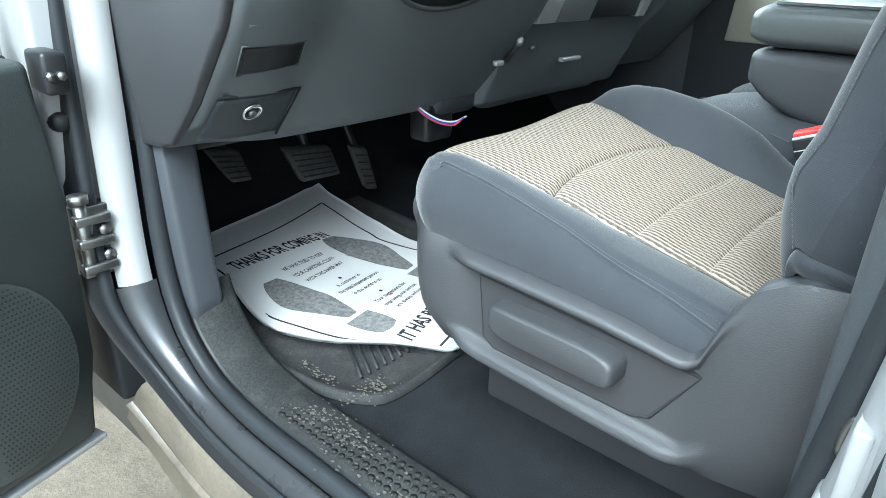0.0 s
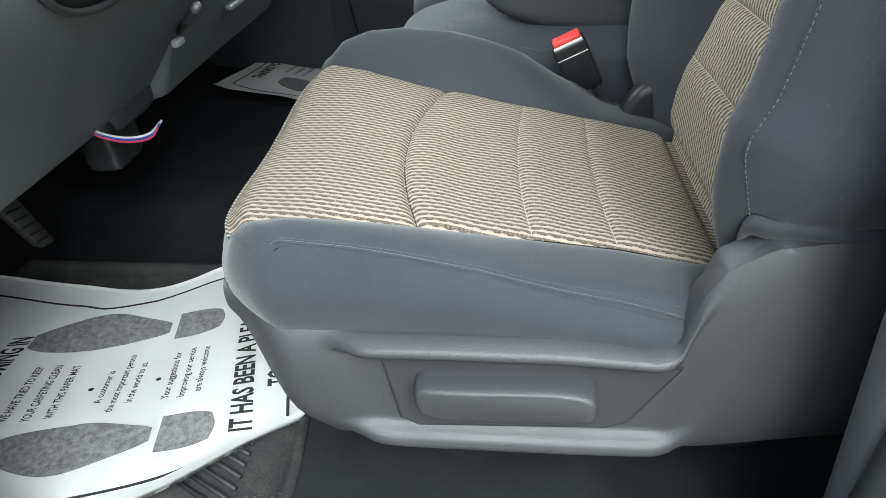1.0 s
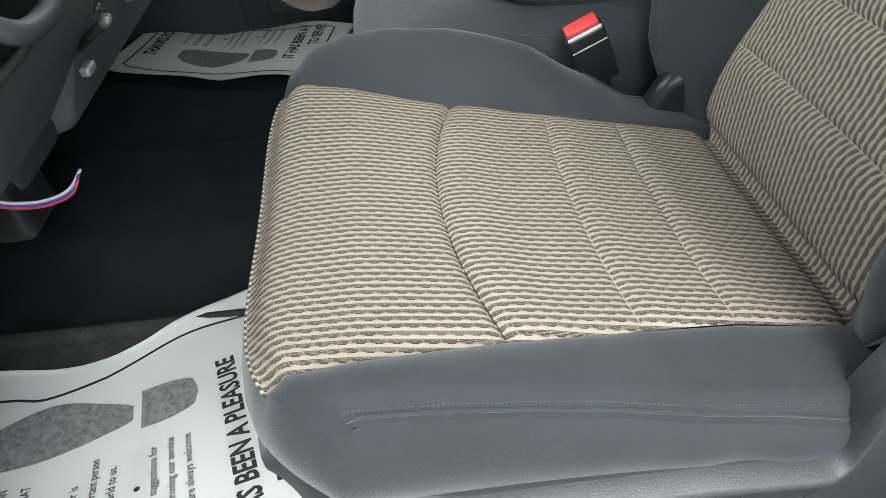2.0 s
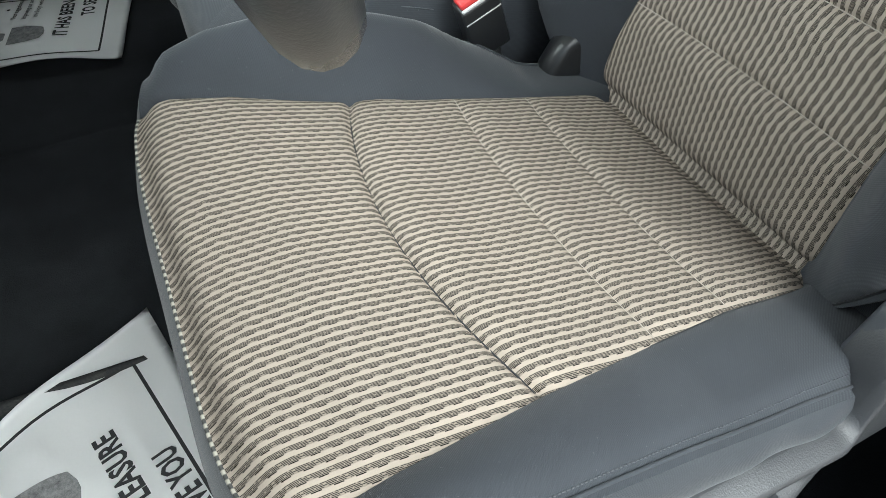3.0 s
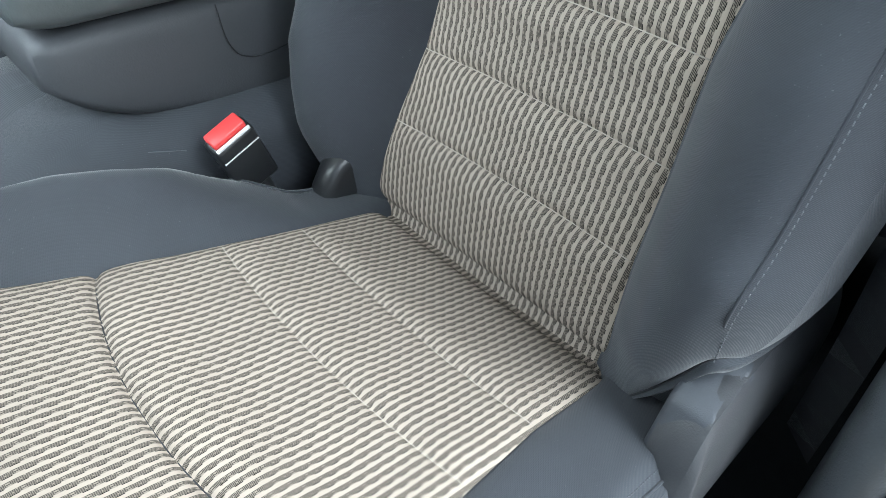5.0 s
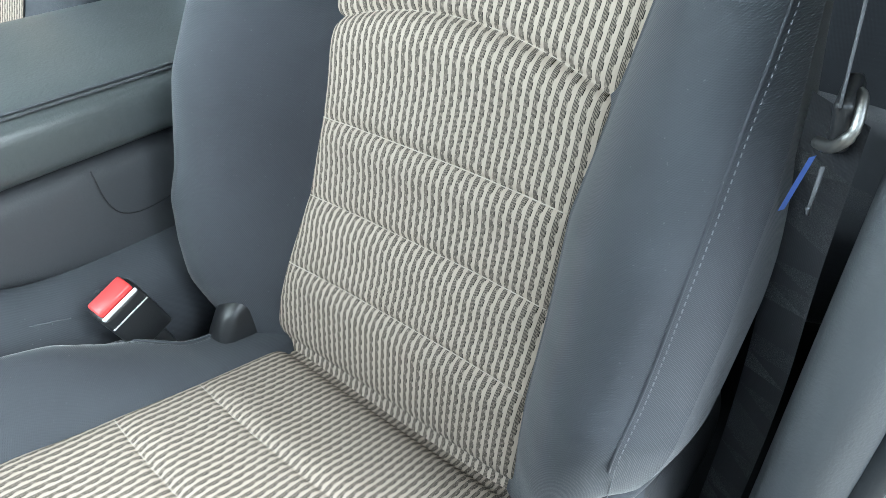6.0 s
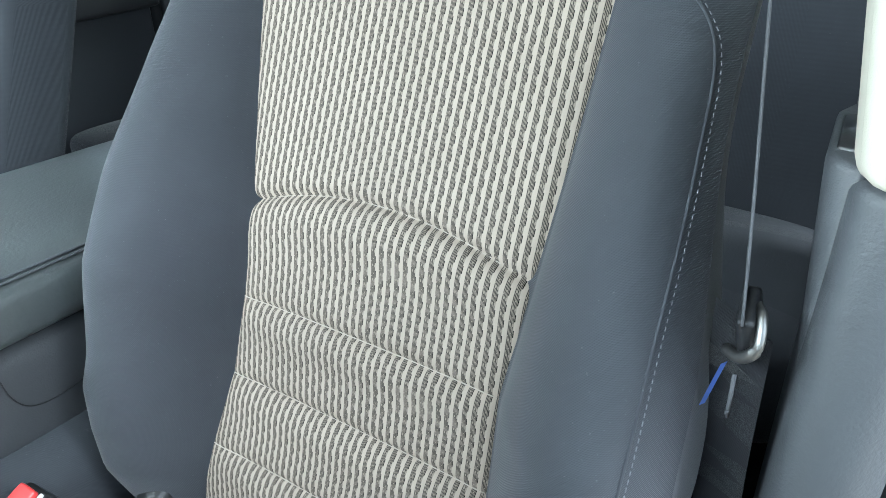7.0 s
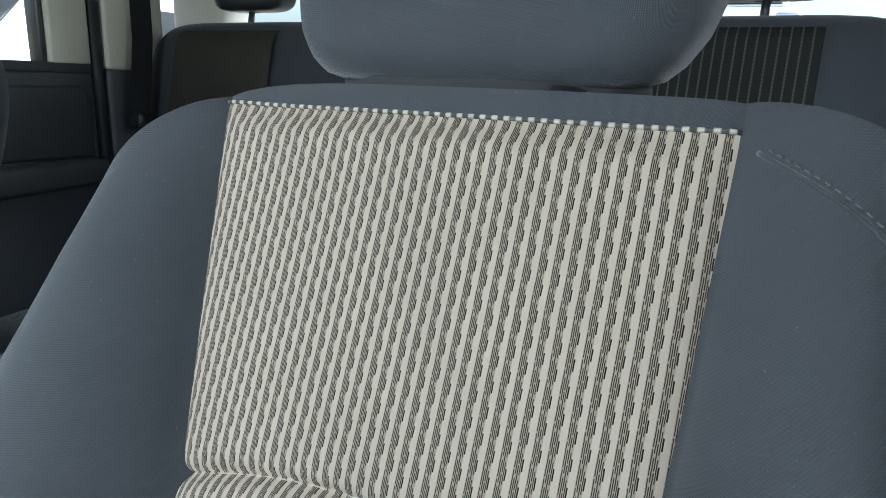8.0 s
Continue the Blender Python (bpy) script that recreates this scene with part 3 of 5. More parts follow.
NEAR_SEAM = spline([(-0.247, 0, 0.46), (-0.2505, 0, 0.54), (-0.251, 0, 0.62), (-0.247, 0, 0.71), (-0.240, 0, 0.785), (-0.234, 0, 0.830), (-0.222, 0, 0.855), (-0.199, 0, 0.873), (-0.166, 0, 0.888)], 14)
line = [HEM[24].lerp(on_bolster(-0.247, 0.46), k / 10) for k in range(10)] + [on_bolster(q.x, q.z) for q in NEAR_SEAM]
seam_tube([q + Vector((0, -0.0002, 0)) for q in line], 0.0013, CLOTH)
bm = bmesh.new()
shift = [q + Vector((-0.0042 * soft((0.87 - q.z) / 0.03), 0.0012, 0.004 * soft((q.z - 0.84) / 0.03))) for q in line]
run = resample3(shift, 0.0052)
for a, b in zip(run, run[1:]):
    tube([a + (b - a) * 0.15, a + (b - a) * 0.72], 0.0005, 4, bm=bm)
part("stitching", bm, THREAD, seat, "pale contrast stitching")
pl = back_cover(1)
seam_tube([Vector(pl(0.83 + 0.06 * v, v)) for v in steps(0.055, 0.90, 80)], 0.0016, CLOTH)
part("bolster_foot", pillow(-0.203, -0.068, 0.355, 0.040, 0.068, 0.085, 0.6, 40), CLOTH, seat)
# rolled hem along the lower edge of the cover
def hem_place(k, h):
    i = min(int(round(k * (len(HEM) - 1))), len(HEM) - 1)
    p, wide = HEM[i], 0.006 + 0.020 * soft(i / 24)
    out = Vector((-0.6, 0.55 * soft((34 - i) / 14), 0)).normalized()
    roll = math.sin(math.pi * h)
    return p + out * (0.0065 * roll * wide / 0.026 - 0.006 * h * h) + Vector((0, 0, 0.0015 * roll - wide * h))


part("back_hem", grid(hem_place, steps(0, 1, len(HEM) - 1), steps(0, 1, 10), lambda k, h: (k * 0.3, h * 0.03)), CLOTH, seat, "rolled lower hem of the backrest cover")
seam_tube([p + Vector((-0.001, 0.001, 0)) for p in HEM[6:]], 0.0010, GROOVE, "hem_seam")

# ---- headrest ----
hr = new("headrest")
hr.parent = seat
hr.location = (0, -0.47, 0.95)
HR_W = ((0.920, 0.104), (0.924, 0.117), (0.934, 0.128), (0.952, 0.139), (0.975, 0.146), (1.02, 0.149), (1.07, 0.144), (1.10, 0.132), (1.118, 0.112), (1.124, 0.085))
HR_D = ((0.920, 0.030), (0.926, 0.040), (0.938, 0.050), (0.96, 0.057), (1.03, 0.058), (1.09, 0.050), (1.115, 0.036), (1.124, 0.02))


def hr_place(a, z):
    """A padded block with a flat foot; a runs round in x and y, z upwards."""
    ca, sa = math.cos(a), math.sin(a)
    w, d = curve(z, HR_W), curve(z, HR_D)
    x = w * abs(ca) ** 0.32 * math.copysign(1, ca)
    y = d * abs(sa) ** 0.5 * math.copysign(1, sa) * (1 - 0.18 * (x / 0.15) ** 2 * (sa > 0))
    return 0.012 + x, -0.262 - 0.28 * (z - 0.92) + y, z - 0.005


bm = grid(hr_place, [2 * math.pi * i / 64 for i in range(64)], [0.920, 0.922, 0.924, 0.928, 0.934, 0.942, 0.952, 0.963, 0.975, 0.99, 1.005, 1.02, 1.045, 1.07, 1.085, 1.10, 1.11, 1.118, 1.122, 1.124], lambda a, z: (a * 0.13, z), closed=True)
bm.verts.ensure_lookup_table()
bm.faces.new(bm.verts[:64][::-1])
bm.faces.new(bm.verts[-64:])
part("headrest_pad", bm, CLOTH, hr)
# plate widened and matt black to keep the slit under the pad dark
part("headrest_foot", prism([(0.012 + 0.112 * math.cos(a) * (1 - 0.1 * math.sin(a)), -0.262 + 0.042 * math.sin(a)) for a in steps(0, 6.02, 27)], "z", 0.894, 0.918, 0.004), GROOVE, hr, "black plastic foot plate")
for x in (-0.055, 0.054):
    part("headrest_post", tube([(x, -0.245, 0.88), (x, -0.258, 0.918)], 0.006, 10), CHROME, hr, "chrome post")
    part("post_sleeve", tube([(x, -0.238, 0.898), (x, -0.242, 0.911)], [0.019, 0.015], 14), BLACK, hr, "black plastic sleeve")

# ---- plastic side shield with the height lever ----
shield = new("side_shield")
shield.parent = seat
SH_TOP = ((-0.20, 0.365), (-0.13, 0.388), (-0.05, 0.391), (0.0, 0.386), (0.034, 0.366), (0.053, 0.338), (0.068, 0.288), (0.08, 0.284), (0.17, 0.296), (0.284, 0.303), (0.38, 0.307), (0.43, 0.314), (0.47, 0.33), (0.505, 0.335))
SH_BOT = ((-0.20, 0.18), (-0.10, 0.165), (0.0, 0.15), (0.063, 0.141), (0.166, 0.143), (0.331, 0.153), (0.403, 0.166), (0.446, 0.195), (0.475, 0.24), (0.505, 0.29))
SH_X = ((0.0, -0.262), (0.04, -0.282), (0.10, -0.293), (0.17, -0.291), (0.235, -0.2755), (0.85, -0.2755), (0.88, -0.284), (0.905, -0.2955), (0.97, -0.2945), (1.0, -0.276))


def shield_place(t, v):
    y = 0.505 - v * 0.705
    z0, z1 = curve(y, SH_BOT), curve(y, SH_TOP)
    x = curve(t, SH_X)
    fade = soft((y - 0.03) / 0.06) * soft((0.40 - y) / 0.05)
    flat = -0.28 - 0.004 * math.sin(math.pi * t) - 0.01 * abs(2 * t - 1) ** 4 * -1
    x = flat + (x - flat) * fade
    x += 0.055 * soft((y - 0.42) / 0.085) ** 1.5
    return x, y, z0 + (z1 - z0) * t


bm = grid(shield_place, steps(0, 1, 40), steps(0, 1, 90))
part("shield_shell", bm, PLASTIC, shield)
part("shield_top", grid(lambda t, v: (shield_place(1, v)[0] + 0.035 * t, shield_place(1, v)[1], shield_place(1, v)[2] - 0.01 * t + 0.004 * math.sin(math.pi * t)), steps(0, 1, 6), steps(0, 1, 90)), PLASTIC, shield)
part("shield_bottom", grid(lambda t, v: (shield_place(0, v)[0] + 0.04 * t, shield_place(0, v)[1], shield_place(0, v)[2] + 0.012 * t), steps(0, 1, 4), steps(0, 1, 60)), PLASTIC, shield)
part("front_fascia", grid(lambda x, t: (x, 0.497 + 0.012 * (1 - (x / 0.23) ** 2) - 0.035 * t, 0.335 - 0.09 * t), steps(-0.232, 0.232, 20), steps(0, 1, 6)), PLASTIC, shield)
# the recessed panel and the dark gap round it
PANEL = ((0.343, 0.280), (0.062, 0.262), (0.108, 0.190), (0.128, 0.183), (0.315, 0.186), (0.331, 0.196))
part("shield_panel", prism(PANEL, "x", -0.2785, -0.272, 0.0015), PANEL_PLASTIC, shield, "darker grey inset panel", smooth=False)
part("panel_gap", tube([(-0.2762, y, z) for y, z in PANEL], 0.0030, 6, closed=True), GROOVE, shield, "dark gap line")
lev = new("height_lever")
lev.parent = shield


def lever_place(a, v):
    ca, sa = math.cos(a), math.sin(a)
    y = 0.226 + 0.086 * abs(ca) ** 0.35 * math.copysign(1, ca)
    z = 0.2405 + 0.0205 * abs(sa) ** 0.45 * math.copysign(1, sa) + 0.003 * ca
    k = 1 - 0.22 * v ** 3
    x = -0.274 - 0.034 * math.sin(v * math.pi / 2) * (1 - 0.12 * ca)
    return x, 0.226 + (y - 0.226) * (1 - 0.1 * v ** 4), 0.236 + (z - 0.236) * k


bm = grid(lever_place, [2 * math.pi * i / 40 for i in range(40)], steps(0, 1, 9), closed=True)
bm.verts.ensure_lookup_table()
bm.faces.new(bm.verts[-40:])
part("lever_grip", bm, PLASTIC, lev, "grey plastic height lever")
# recliner cover strip behind the cushion and the base under the seat
part("recliner_cover", prism(((0.060, 0.30), (0.036, 0.366), (-0.005, 0.388), (-0.12, 0.390), (-0.12, 0.26), (0.04, 0.26)), "x", -0.272, -0.232, 0.006), PLASTIC_DARK, seat)
part("inner_recliner_cover", prism(((0.06, 0.26), (0.055, 0.315), (0.035, 0.348), (0.0, 0.362), (-0.06, 0.37), (-0.08, 0.26)), "x", 0.200, 0.236, 0.016, 4), BLACK, seat, "dark smooth recliner cover")
part("seat_pan", box((0, 0.2, 0.24), (0.46, 0.5, 0.06), 0.01), GROOVE, seat)
for x in (-0.13, 0.17):
    part("seat_rail", box((x, 0.16, 0.03), (0.05, 0.5, 0.06), 0.008), GROOVE, seat)
    for y in (0.02, 0.38):
        part("seat_leg", box((x, y, 0.14), (0.035, 0.06, 0.16), 0.006), BLACK, seat)

# ---- buckle beside the seat ----
buckle = thing("belt_buckle", "black seat belt buckle with a red release button", "belt buckle", (0.255, 0.09, 0.3))
AX = Vector((-0.2, 0.378, 0.904)).normalized()
SX = Vector((0.0, -0.922, 0.386)); SX = (SX - AX * SX.dot(AX)).normalized()
NX = AX.cross(SX)
BT = Matrix(((SX.x, NX.x, AX.x, 0), (SX.y, NX.y, AX.y, 0), (SX.z, NX.z, AX.z, 0), (0, 0, 0, 1)))
BC = Vector((0.2560, 0.119, 0.380))
part("buckle_body", box(BC - AX * 0.012, (0.05, 0.027, 0.086), 0.005, 3, BT), BLACK, buckle)
part("release_button", box(BC + AX * 0.0335 + NX * 0.0025, (0.042, 0.02, 0.010), 0.0025, 2, BT), RED, buckle, "red release button")
part("button_edge", box(BC + AX * 0.031 + NX * -0.0105, (0.044, 0.0035, 0.004), 0.0008, 1, BT), WHITE_LINE, buckle)
part("buckle_trim", box(BC + AX * 0.012 + NX * -0.0137, (0.046, 0.0012, 0.0016), 0, 1, BT), WHITE_LINE, buckle)
part("buckle_stalk", tube([BC - AX * 0.03, BC - AX * 0.09, (0.275, 0.07, 0.24)], [0.013, 0.012, 0.012], 10), BLACK, buckle)


# ---- paper mats ----
def paper_z(x, y):
    return 0.021 + 0.14 * max(0, y - 0.85) + 0.003 * math.sin(9 * x + 14 * y) + 0.002 * math.sin(31 * y - 12 * x)


def on_paper(place, u, v, lift=0.0):
    x, y = place(u, v)
    return x, y, paper_z(x, y) + lift


def frame_of(ox, oy, degrees):
    c, s = math.cos(radians(degrees)), math.sin(radians(degrees))
    return lambda u, v: (ox + u * c - v * s, oy + u * s + v * c)


def strip_line(points, width):
    """A flat printed line."""
    bm = bmesh.new()
    pts = [Vector((p[0], p[1], 0)) for p in points]
    pairs = []
    for i, p in enumerate(pts):
        d = (pts[min(i + 1, len(pts) - 1)] - pts[max(0, i - 1)]).normalized()
        o = Vector((-d.y, d.x, 0)) * width / 2
        pairs.append([bm.verts.new((q.x, q.y, paper_z(q.x, q.y) + 0.0012)) for q in (p + o, p - o)])
    for a, b in zip(pairs, pairs[1:]):
        bm.faces.new((a[0], a[1], b[1], b[0]))
    return bm


def shoe_outline(u0, flip):
    sole, heel = [], []
    for i in range(25):
        t = i / 24
        v = 0.318 - 0.195 * t
        w = 0.05 * math.sin(math.pi * min(1, (t * 0.94 + 0.03))) ** 0.42
        w *= 1 - 0.30 * soft((t - 0.45) / 0.5)
        sole.append((u0 + flip * 0.012 * math.sin(2.6 * t), v, max(w, 0.006) if t < 0.97 else w))
    for i in range(15):
        t = i / 14
        v = 0.113 - 0.072 * t
        w = 0.0345 * (1 - max(0, t - 0.25) ** 2.2 * 1.25) ** 0.5 if t < 1 else 0.006
        heel.append((u0 + flip * 0.008, v, w))
    return sole, heel


def letters(text, size, place, u, v, width=None, squeeze=1.0):
    """Printed words laid on the paper."""
    cu = bpy.data.curves.new("print", "FONT")
    cu.body, cu.size, cu.resolution_u = text, size, 2
    cu.offset = size * (0.028 if size > 0.02 else 0.012)
    tmp = bpy.data.objects.new("print", cu)
    scene.collection.objects.link(tmp)
    bpy.context.view_layer.update()
    me = bpy.data.meshes.new_from_object(tmp.evaluated_get(bpy.context.evaluated_depsgraph_get()))
    bpy.data.objects.remove(tmp)
    bm = bmesh.new()
    bm.from_mesh(me)
    bpy.data.meshes.remove(me)
    xs = [q.co.x for q in bm.verts]
    k = width / (max(xs) - min(xs)) if width else 1.0
    for q in bm.verts:
        q.co = on_paper(place, u + (q.co.x - min(xs)) * k, v + q.co.y * squeeze, 0.0013)
    return bm


def paper_mat(name, label, place, left, right, border):
    mat = thing(name, label, "paper mat", (*place(0.15, 0.2), 0.02), "paper mats")
    rows = 40

    def spot(t, v):
        a, b = left[min(int(v * rows + 0.5), rows)], right[min(int(v * rows + 0.5), rows)]
        x, y = a[0] + (b[0] - a[0]) * t, a[1] + (b[1] - a[1]) * t
        curl = 0.012 * soft(1 - t / 0.08) + 0.006 * soft((t - 0.93) / 0.07)
        return x, y, paper_z(x, y) + curl * abs(math.sin(3 + 7 * v))
    bm = grid(spot, steps(0, 1, 40), steps(0, 1, rows))
    bmesh.ops.solidify(bm, geom=bm.faces[:], thickness=0.0004)
    part("paper_sheet", bm, PAPER, mat)
    part("printed_border", strip_line(border, 0.0045), INK, mat, "thin black printed border")
    for u0, flip, dv in ((0.022, -1, -0.010), (0.268, 1, 0.002)):
        for k, prof in enumerate(shoe_outline(u0, flip)):
            prof = [(c + (0.10 * (v - 0.04) if flip > 0 else 0.0), 0.041 + (v - 0.041) * (1.17 if flip > 0 else 1.0) + dv, w * 1.04) for c, v, w in prof]
            bm = bmesh.new()
            prs = [[bm.verts.new(on_paper(place, c + sg * w, v, 0.0011)) for sg in (-1, -0.33, 0.33, 1)] for c, v, w in prof]
            for a, b in zip(prs, prs[1:]):
                for j in range(3):
                    bm.faces.new((a[j], a[j + 1], b[j + 1], b[j]))
            part("printed_heel" if k else "printed_sole", bm, SOLE, mat, "grey printed shoe sole")
    for text, size, u, v, w, sq in (
        ("THANKS FOR COMING IN", 0.045, 0.0, 0.37, 0.312, 1.0),
        ("WE HAVE TRIED TO KEEP", 0.014, 0.080, 0.316, 0.135, 1.15),
        ("YOUR CARPETING CLEAN", 0.014, 0.080, 0.288, 0.135, 1.15),
        ("WITH THIS PAPER MAT", 0.014, 0.084, 0.260, 0.125, 1.15),
        ("A customer is", 0.014, 0.105, 0.202, 0.078, 1.1),
        ("the most important person", 0.014, 0.078, 0.179, 0.14, 1.1),
        ("in the world to us.", 0.014, 0.095, 0.156, 0.1, 1.1),
        ("Your suggestions for", 0.014, 0.090, 0.105, 0.115, 1.1),
        ("Improving our service", 0.014, 0.088, 0.082, 0.12, 1.1),
        ("are always welcome", 0.014, 0.092, 0.059, 0.11, 1.1),
        ("IT HAS BEEN A PLEASURE", 0.04, -0.005, -0.016, 0.32, 1.0),
        ("TO SERVE YOU", 0.04, 0.075, -0.064, 0.17, 1.0),
    ):
        bm = letters(text, size, place, u, v, w, sq)
        if size < 0.02:
            tagged(part("printed_line", bm, INK, mat, "small black printed words", smooth=False), kind="stuff")
            continue
        left_over = set(bm.faces)
        while left_over:
            island, todo = set(), [next(iter(left_over))]
            while todo:
                f = todo.pop()
                if f in left_over:
                    left_over.discard(f)
                    island.add(f)
                    todo += [g for e in f.edges for g in e.link_faces]
            one = bmesh.new()
            twin = {q: one.verts.new(q.co) for f in island for q in f.verts}
            for f in island:
                one.faces.new([twin[q] for q in f.verts])
            part("printed_letter", one, INK, mat, smooth=False)
        bm.free()
    for u, v in ((0.143, 0.226), (0.143, 0.129)):
        bm = bmesh.new()
        bm.faces.new([bm.verts.new(on_paper(place, u + 0.004 * math.cos(a), v + 0.004 * math.sin(a), 0.0013)) for a in steps(0, 5.76, 11)])
        part("printed_dot", bm, INK, mat)
    return mat


def resample(points, n):
    p = [Vector((*q, 0)) for q in points]
    run = [0.0]
    for a, b in zip(p, p[1:]):
        run.append(run[-1] + (b - a).length)
    out = []
    for k in range(n + 1):
        d = run[-1] * k / n
        i = max(j for j in range(len(run)) if run[j] <= d + 1e-9)
        i = min(i, len(p) - 2)
        t = (d - run[i]) / (run[i + 1] - run[i])
        q = p[i].lerp(p[i + 1], t)
        out.append((q.x, q.y))
    return out


def DRIVER_PAPER(u, v):
    """The driver's sheet lies a little skewed and crumpled; its corners are fitted to the camera's view."""
    s, t = u / 0.315, v / 0.37
    return (-0.148 + 0.296 * s - 0.074 * t - 0.048 * s * t, 0.598 + 0.084 * s + 0.402 * t - 0.081 * s * t)


paper_mat("paper_floor_mat", "white printed paper mat lying on the driver's rubber mat", DRIVER_PAPER,
          resample([(q.x, q.y) for q in spline([(-0.115, 0.505, 0), (-0.235, 0.632, 0), (-0.295, 0.745, 0), (-0.287, 0.87, 0), (-0.274, 0.95, 0), (-0.29, 1.02, 0), (-0.236, 1.145, 0)])], 40),
          resample([(q.x, q.y) for q in spline([(0.326, 0.60, 0), (0.24, 0.755, 0), (0.2, 0.815, 0), (0.16, 0.91, 0), (0.163, 1.0, 0), (0.172, 1.15, 0), (0.19, 1.255, 0)])], 40),
          [(q.x, q.y) for q in spline([(0.122, 1.155, 0), (-0.06, 1.095, 0), (-0.251, 1.068, 0)], 8)] + [(q.x, q.y) for q in spline([(-0.251, 1.068, 0), (-0.252, 0.94, 0), (-0.266, 0.80, 0), (-0.218, 0.66, 0), (-0.127, 0.535, 0)], 8)]
          + resample([(-0.127, 0.535), (0.243, 0.632)], 12) + [(q.x, q.y) for q in spline([(0.243, 0.632, 0), (0.203, 0.755, 0), (0.112, 0.90, 0), (0.108, 0.97, 0), (0.116, 1.10, 0), (0.122, 1.155, 0)], 8)])
PASS_PAPER = frame_of(1.172, 0.655, -12.5)
paper_mat("paper_floor_mat", "white printed paper mat lying on the passenger footwell carpet", PASS_PAPER,
          resample([PASS_PAPER(-0.12, -0.14), PASS_PAPER(-0.12, 0.46)], 40), resample([PASS_PAPER(0.215, -0.14), PASS_PAPER(0.215, 0.46)], 40),
          resample([PASS_PAPER(-0.08, -0.09), PASS_PAPER(-0.08, 0.42), PASS_PAPER(0.19, 0.42), PASS_PAPER(0.19, -0.09), PASS_PAPER(-0.08, -0.09)], 60))

# ---- rubber floor mat ----
rmat = thing("rubber_floor_mat", "black ribbed rubber floor mat, muddy at the edge", "floor mat", (-0.05, 0.8, 0))
MAT_OUT = [(q.x, q.y) for q in spline([(-0.10, 0.512, 0), (-0.20, 0.502, 0), (-0.262, 0.503, 0), (-0.302, 0.522, 0), (-0.34, 0.61, 0), (-0.348, 0.81, 0), (-0.322, 0.96, 0), (-0.30, 1.12, 0)], 5)] + [(0.24, 1.15), (0.25, 0.60), (0.2, 0.54)]


def carpet_z(x, y):
    return 0.14 * max(0, y - 0.85) + 0.9 * max(0, y - 1.22) + 0.05 * soft((x - 0.36) / 0.1) * soft((0.82 - x) / 0.1)


bm = bmesh.new()
ctr = Vector((-0.04, 0.82, 0))
loops = []
for k, h in ((1.0, 0.002), (0.995, 0.016), (0.965, 0.017), (0.95, 0.009), (0.88, 0.008), (0.6, 0.008), (0.2, 0.008)):
    loops.append([bm.verts.new((ctr.x + (x - ctr.x) * k, ctr.y + (y - ctr.y) * k, h + carpet_z(0, ctr.y + (y - ctr.y) * k))) for x, y in MAT_OUT])
n = len(MAT_OUT)
for a, b in zip(loops, loops[1:]):
    for i in range(n):
        bm.faces.new((a[i], a[(i + 1) % n], b[(i + 1) % n], b[i]))
bm.faces.new(loops[-1])
part("mat_sheet", bm, MAT_DIRT, rmat)
for i in range(26):
    for sgn in (1, -1):
        x0 = -0.27 + 0.0 + i * 0.018
        y0 = 0.575
        if x0 > 0.15:
            continue
        if sgn == 1:
            part("mat_rib", tube([(x0, y0, 0.0105), (x0 + 0.05, y0 + 0.09, 0.0105)], 0.0035, 5), RUBBER, rmat)
        else:
            part("mat_rib", tube([(x0 + 0.05, y0 + 0.105, 0.0105), (x0, y0 + 0.195, 0.0105)], 0.0035, 5), RUBBER, rmat)

# ---- cab floor, sill and door opening ----
bm = grid(lambda x, y: (x, y, carpet_z(x, y) - 0.001 + 0.0015 * noise.noise((x * 9, y * 9, 0))), steps(-0.37, 1.42, 90), steps(-1.35, 1.42, 110))
solo("floor", bm, CARPET, "black cut-pile cab carpet", "floor", "structure")

sill = thing("door_opening", "dark sill, rubber seals and painted jamb of the open driver's doorway", "door frame", (-0.46, 0.4, 0), kind="structure")
PATH_YZ = [(q.y, q.z) for q in spline([(0, -0.15, 1.24), (0, -0.116, 0.85), (0, -0.094, 0.60), (0, -0.081, 0.46), (0, -0.067, 0.30), (0, -0.045, 0.15), (0, 0.03, 0.04), (0, 0.14, 0.0), (0, 0.30, 0.0), (0, 0.48, 0.0), (0, 0.62, 0.004), (0, 0.725, 0.03), (0, 0.80, 0.095), (0, 0.842, 0.20), (0, 0.866, 0.42), (0, 0.882, 0.60), (0, 0.895, 0.75)], 8)]


def swept(profile, lo=0, hi=None):
    """profile: (x, outward) pairs carried along the opening's edge."""
    pts = PATH_YZ[lo:hi]

    def at(i, j):
        y, z = pts[i]
        a, b = pts[max(0, i - 1)], pts[min(len(pts) - 1, i + 1)]
        d = Vector((b[0] - a[0], b[1] - a[1])).normalized()
        x, o = profile[j]
        if x < -0.46:
            x = -0.46 + (x + 0.46) * (0.5 + 0.5 * soft((z - 0.01) / 0.16))
        return x + 0.055 * soft((0.25 - y) / 0.28) + (0.052 * max(0, z - 0.08) if y > 0.5 else 0), y + d.y * o, z - d.x * o
    bm = bmesh.new()
    rows = [[bm.verts.new(at(i, j)) for j in range(len(profile))] for i in range(len(pts))]
    for a, b in zip(rows, rows[1:]):
        for j in range(len(profile) - 1):
            bm.faces.new((a[j], a[j + 1], b[j + 1], b[j]))
    return bm


def round_profile(cx, co, r, n=10):
    return [(cx + r * math.cos(a), co + r * math.sin(a)) for a in (2 * math.pi * k / n for k in range(n + 1))]


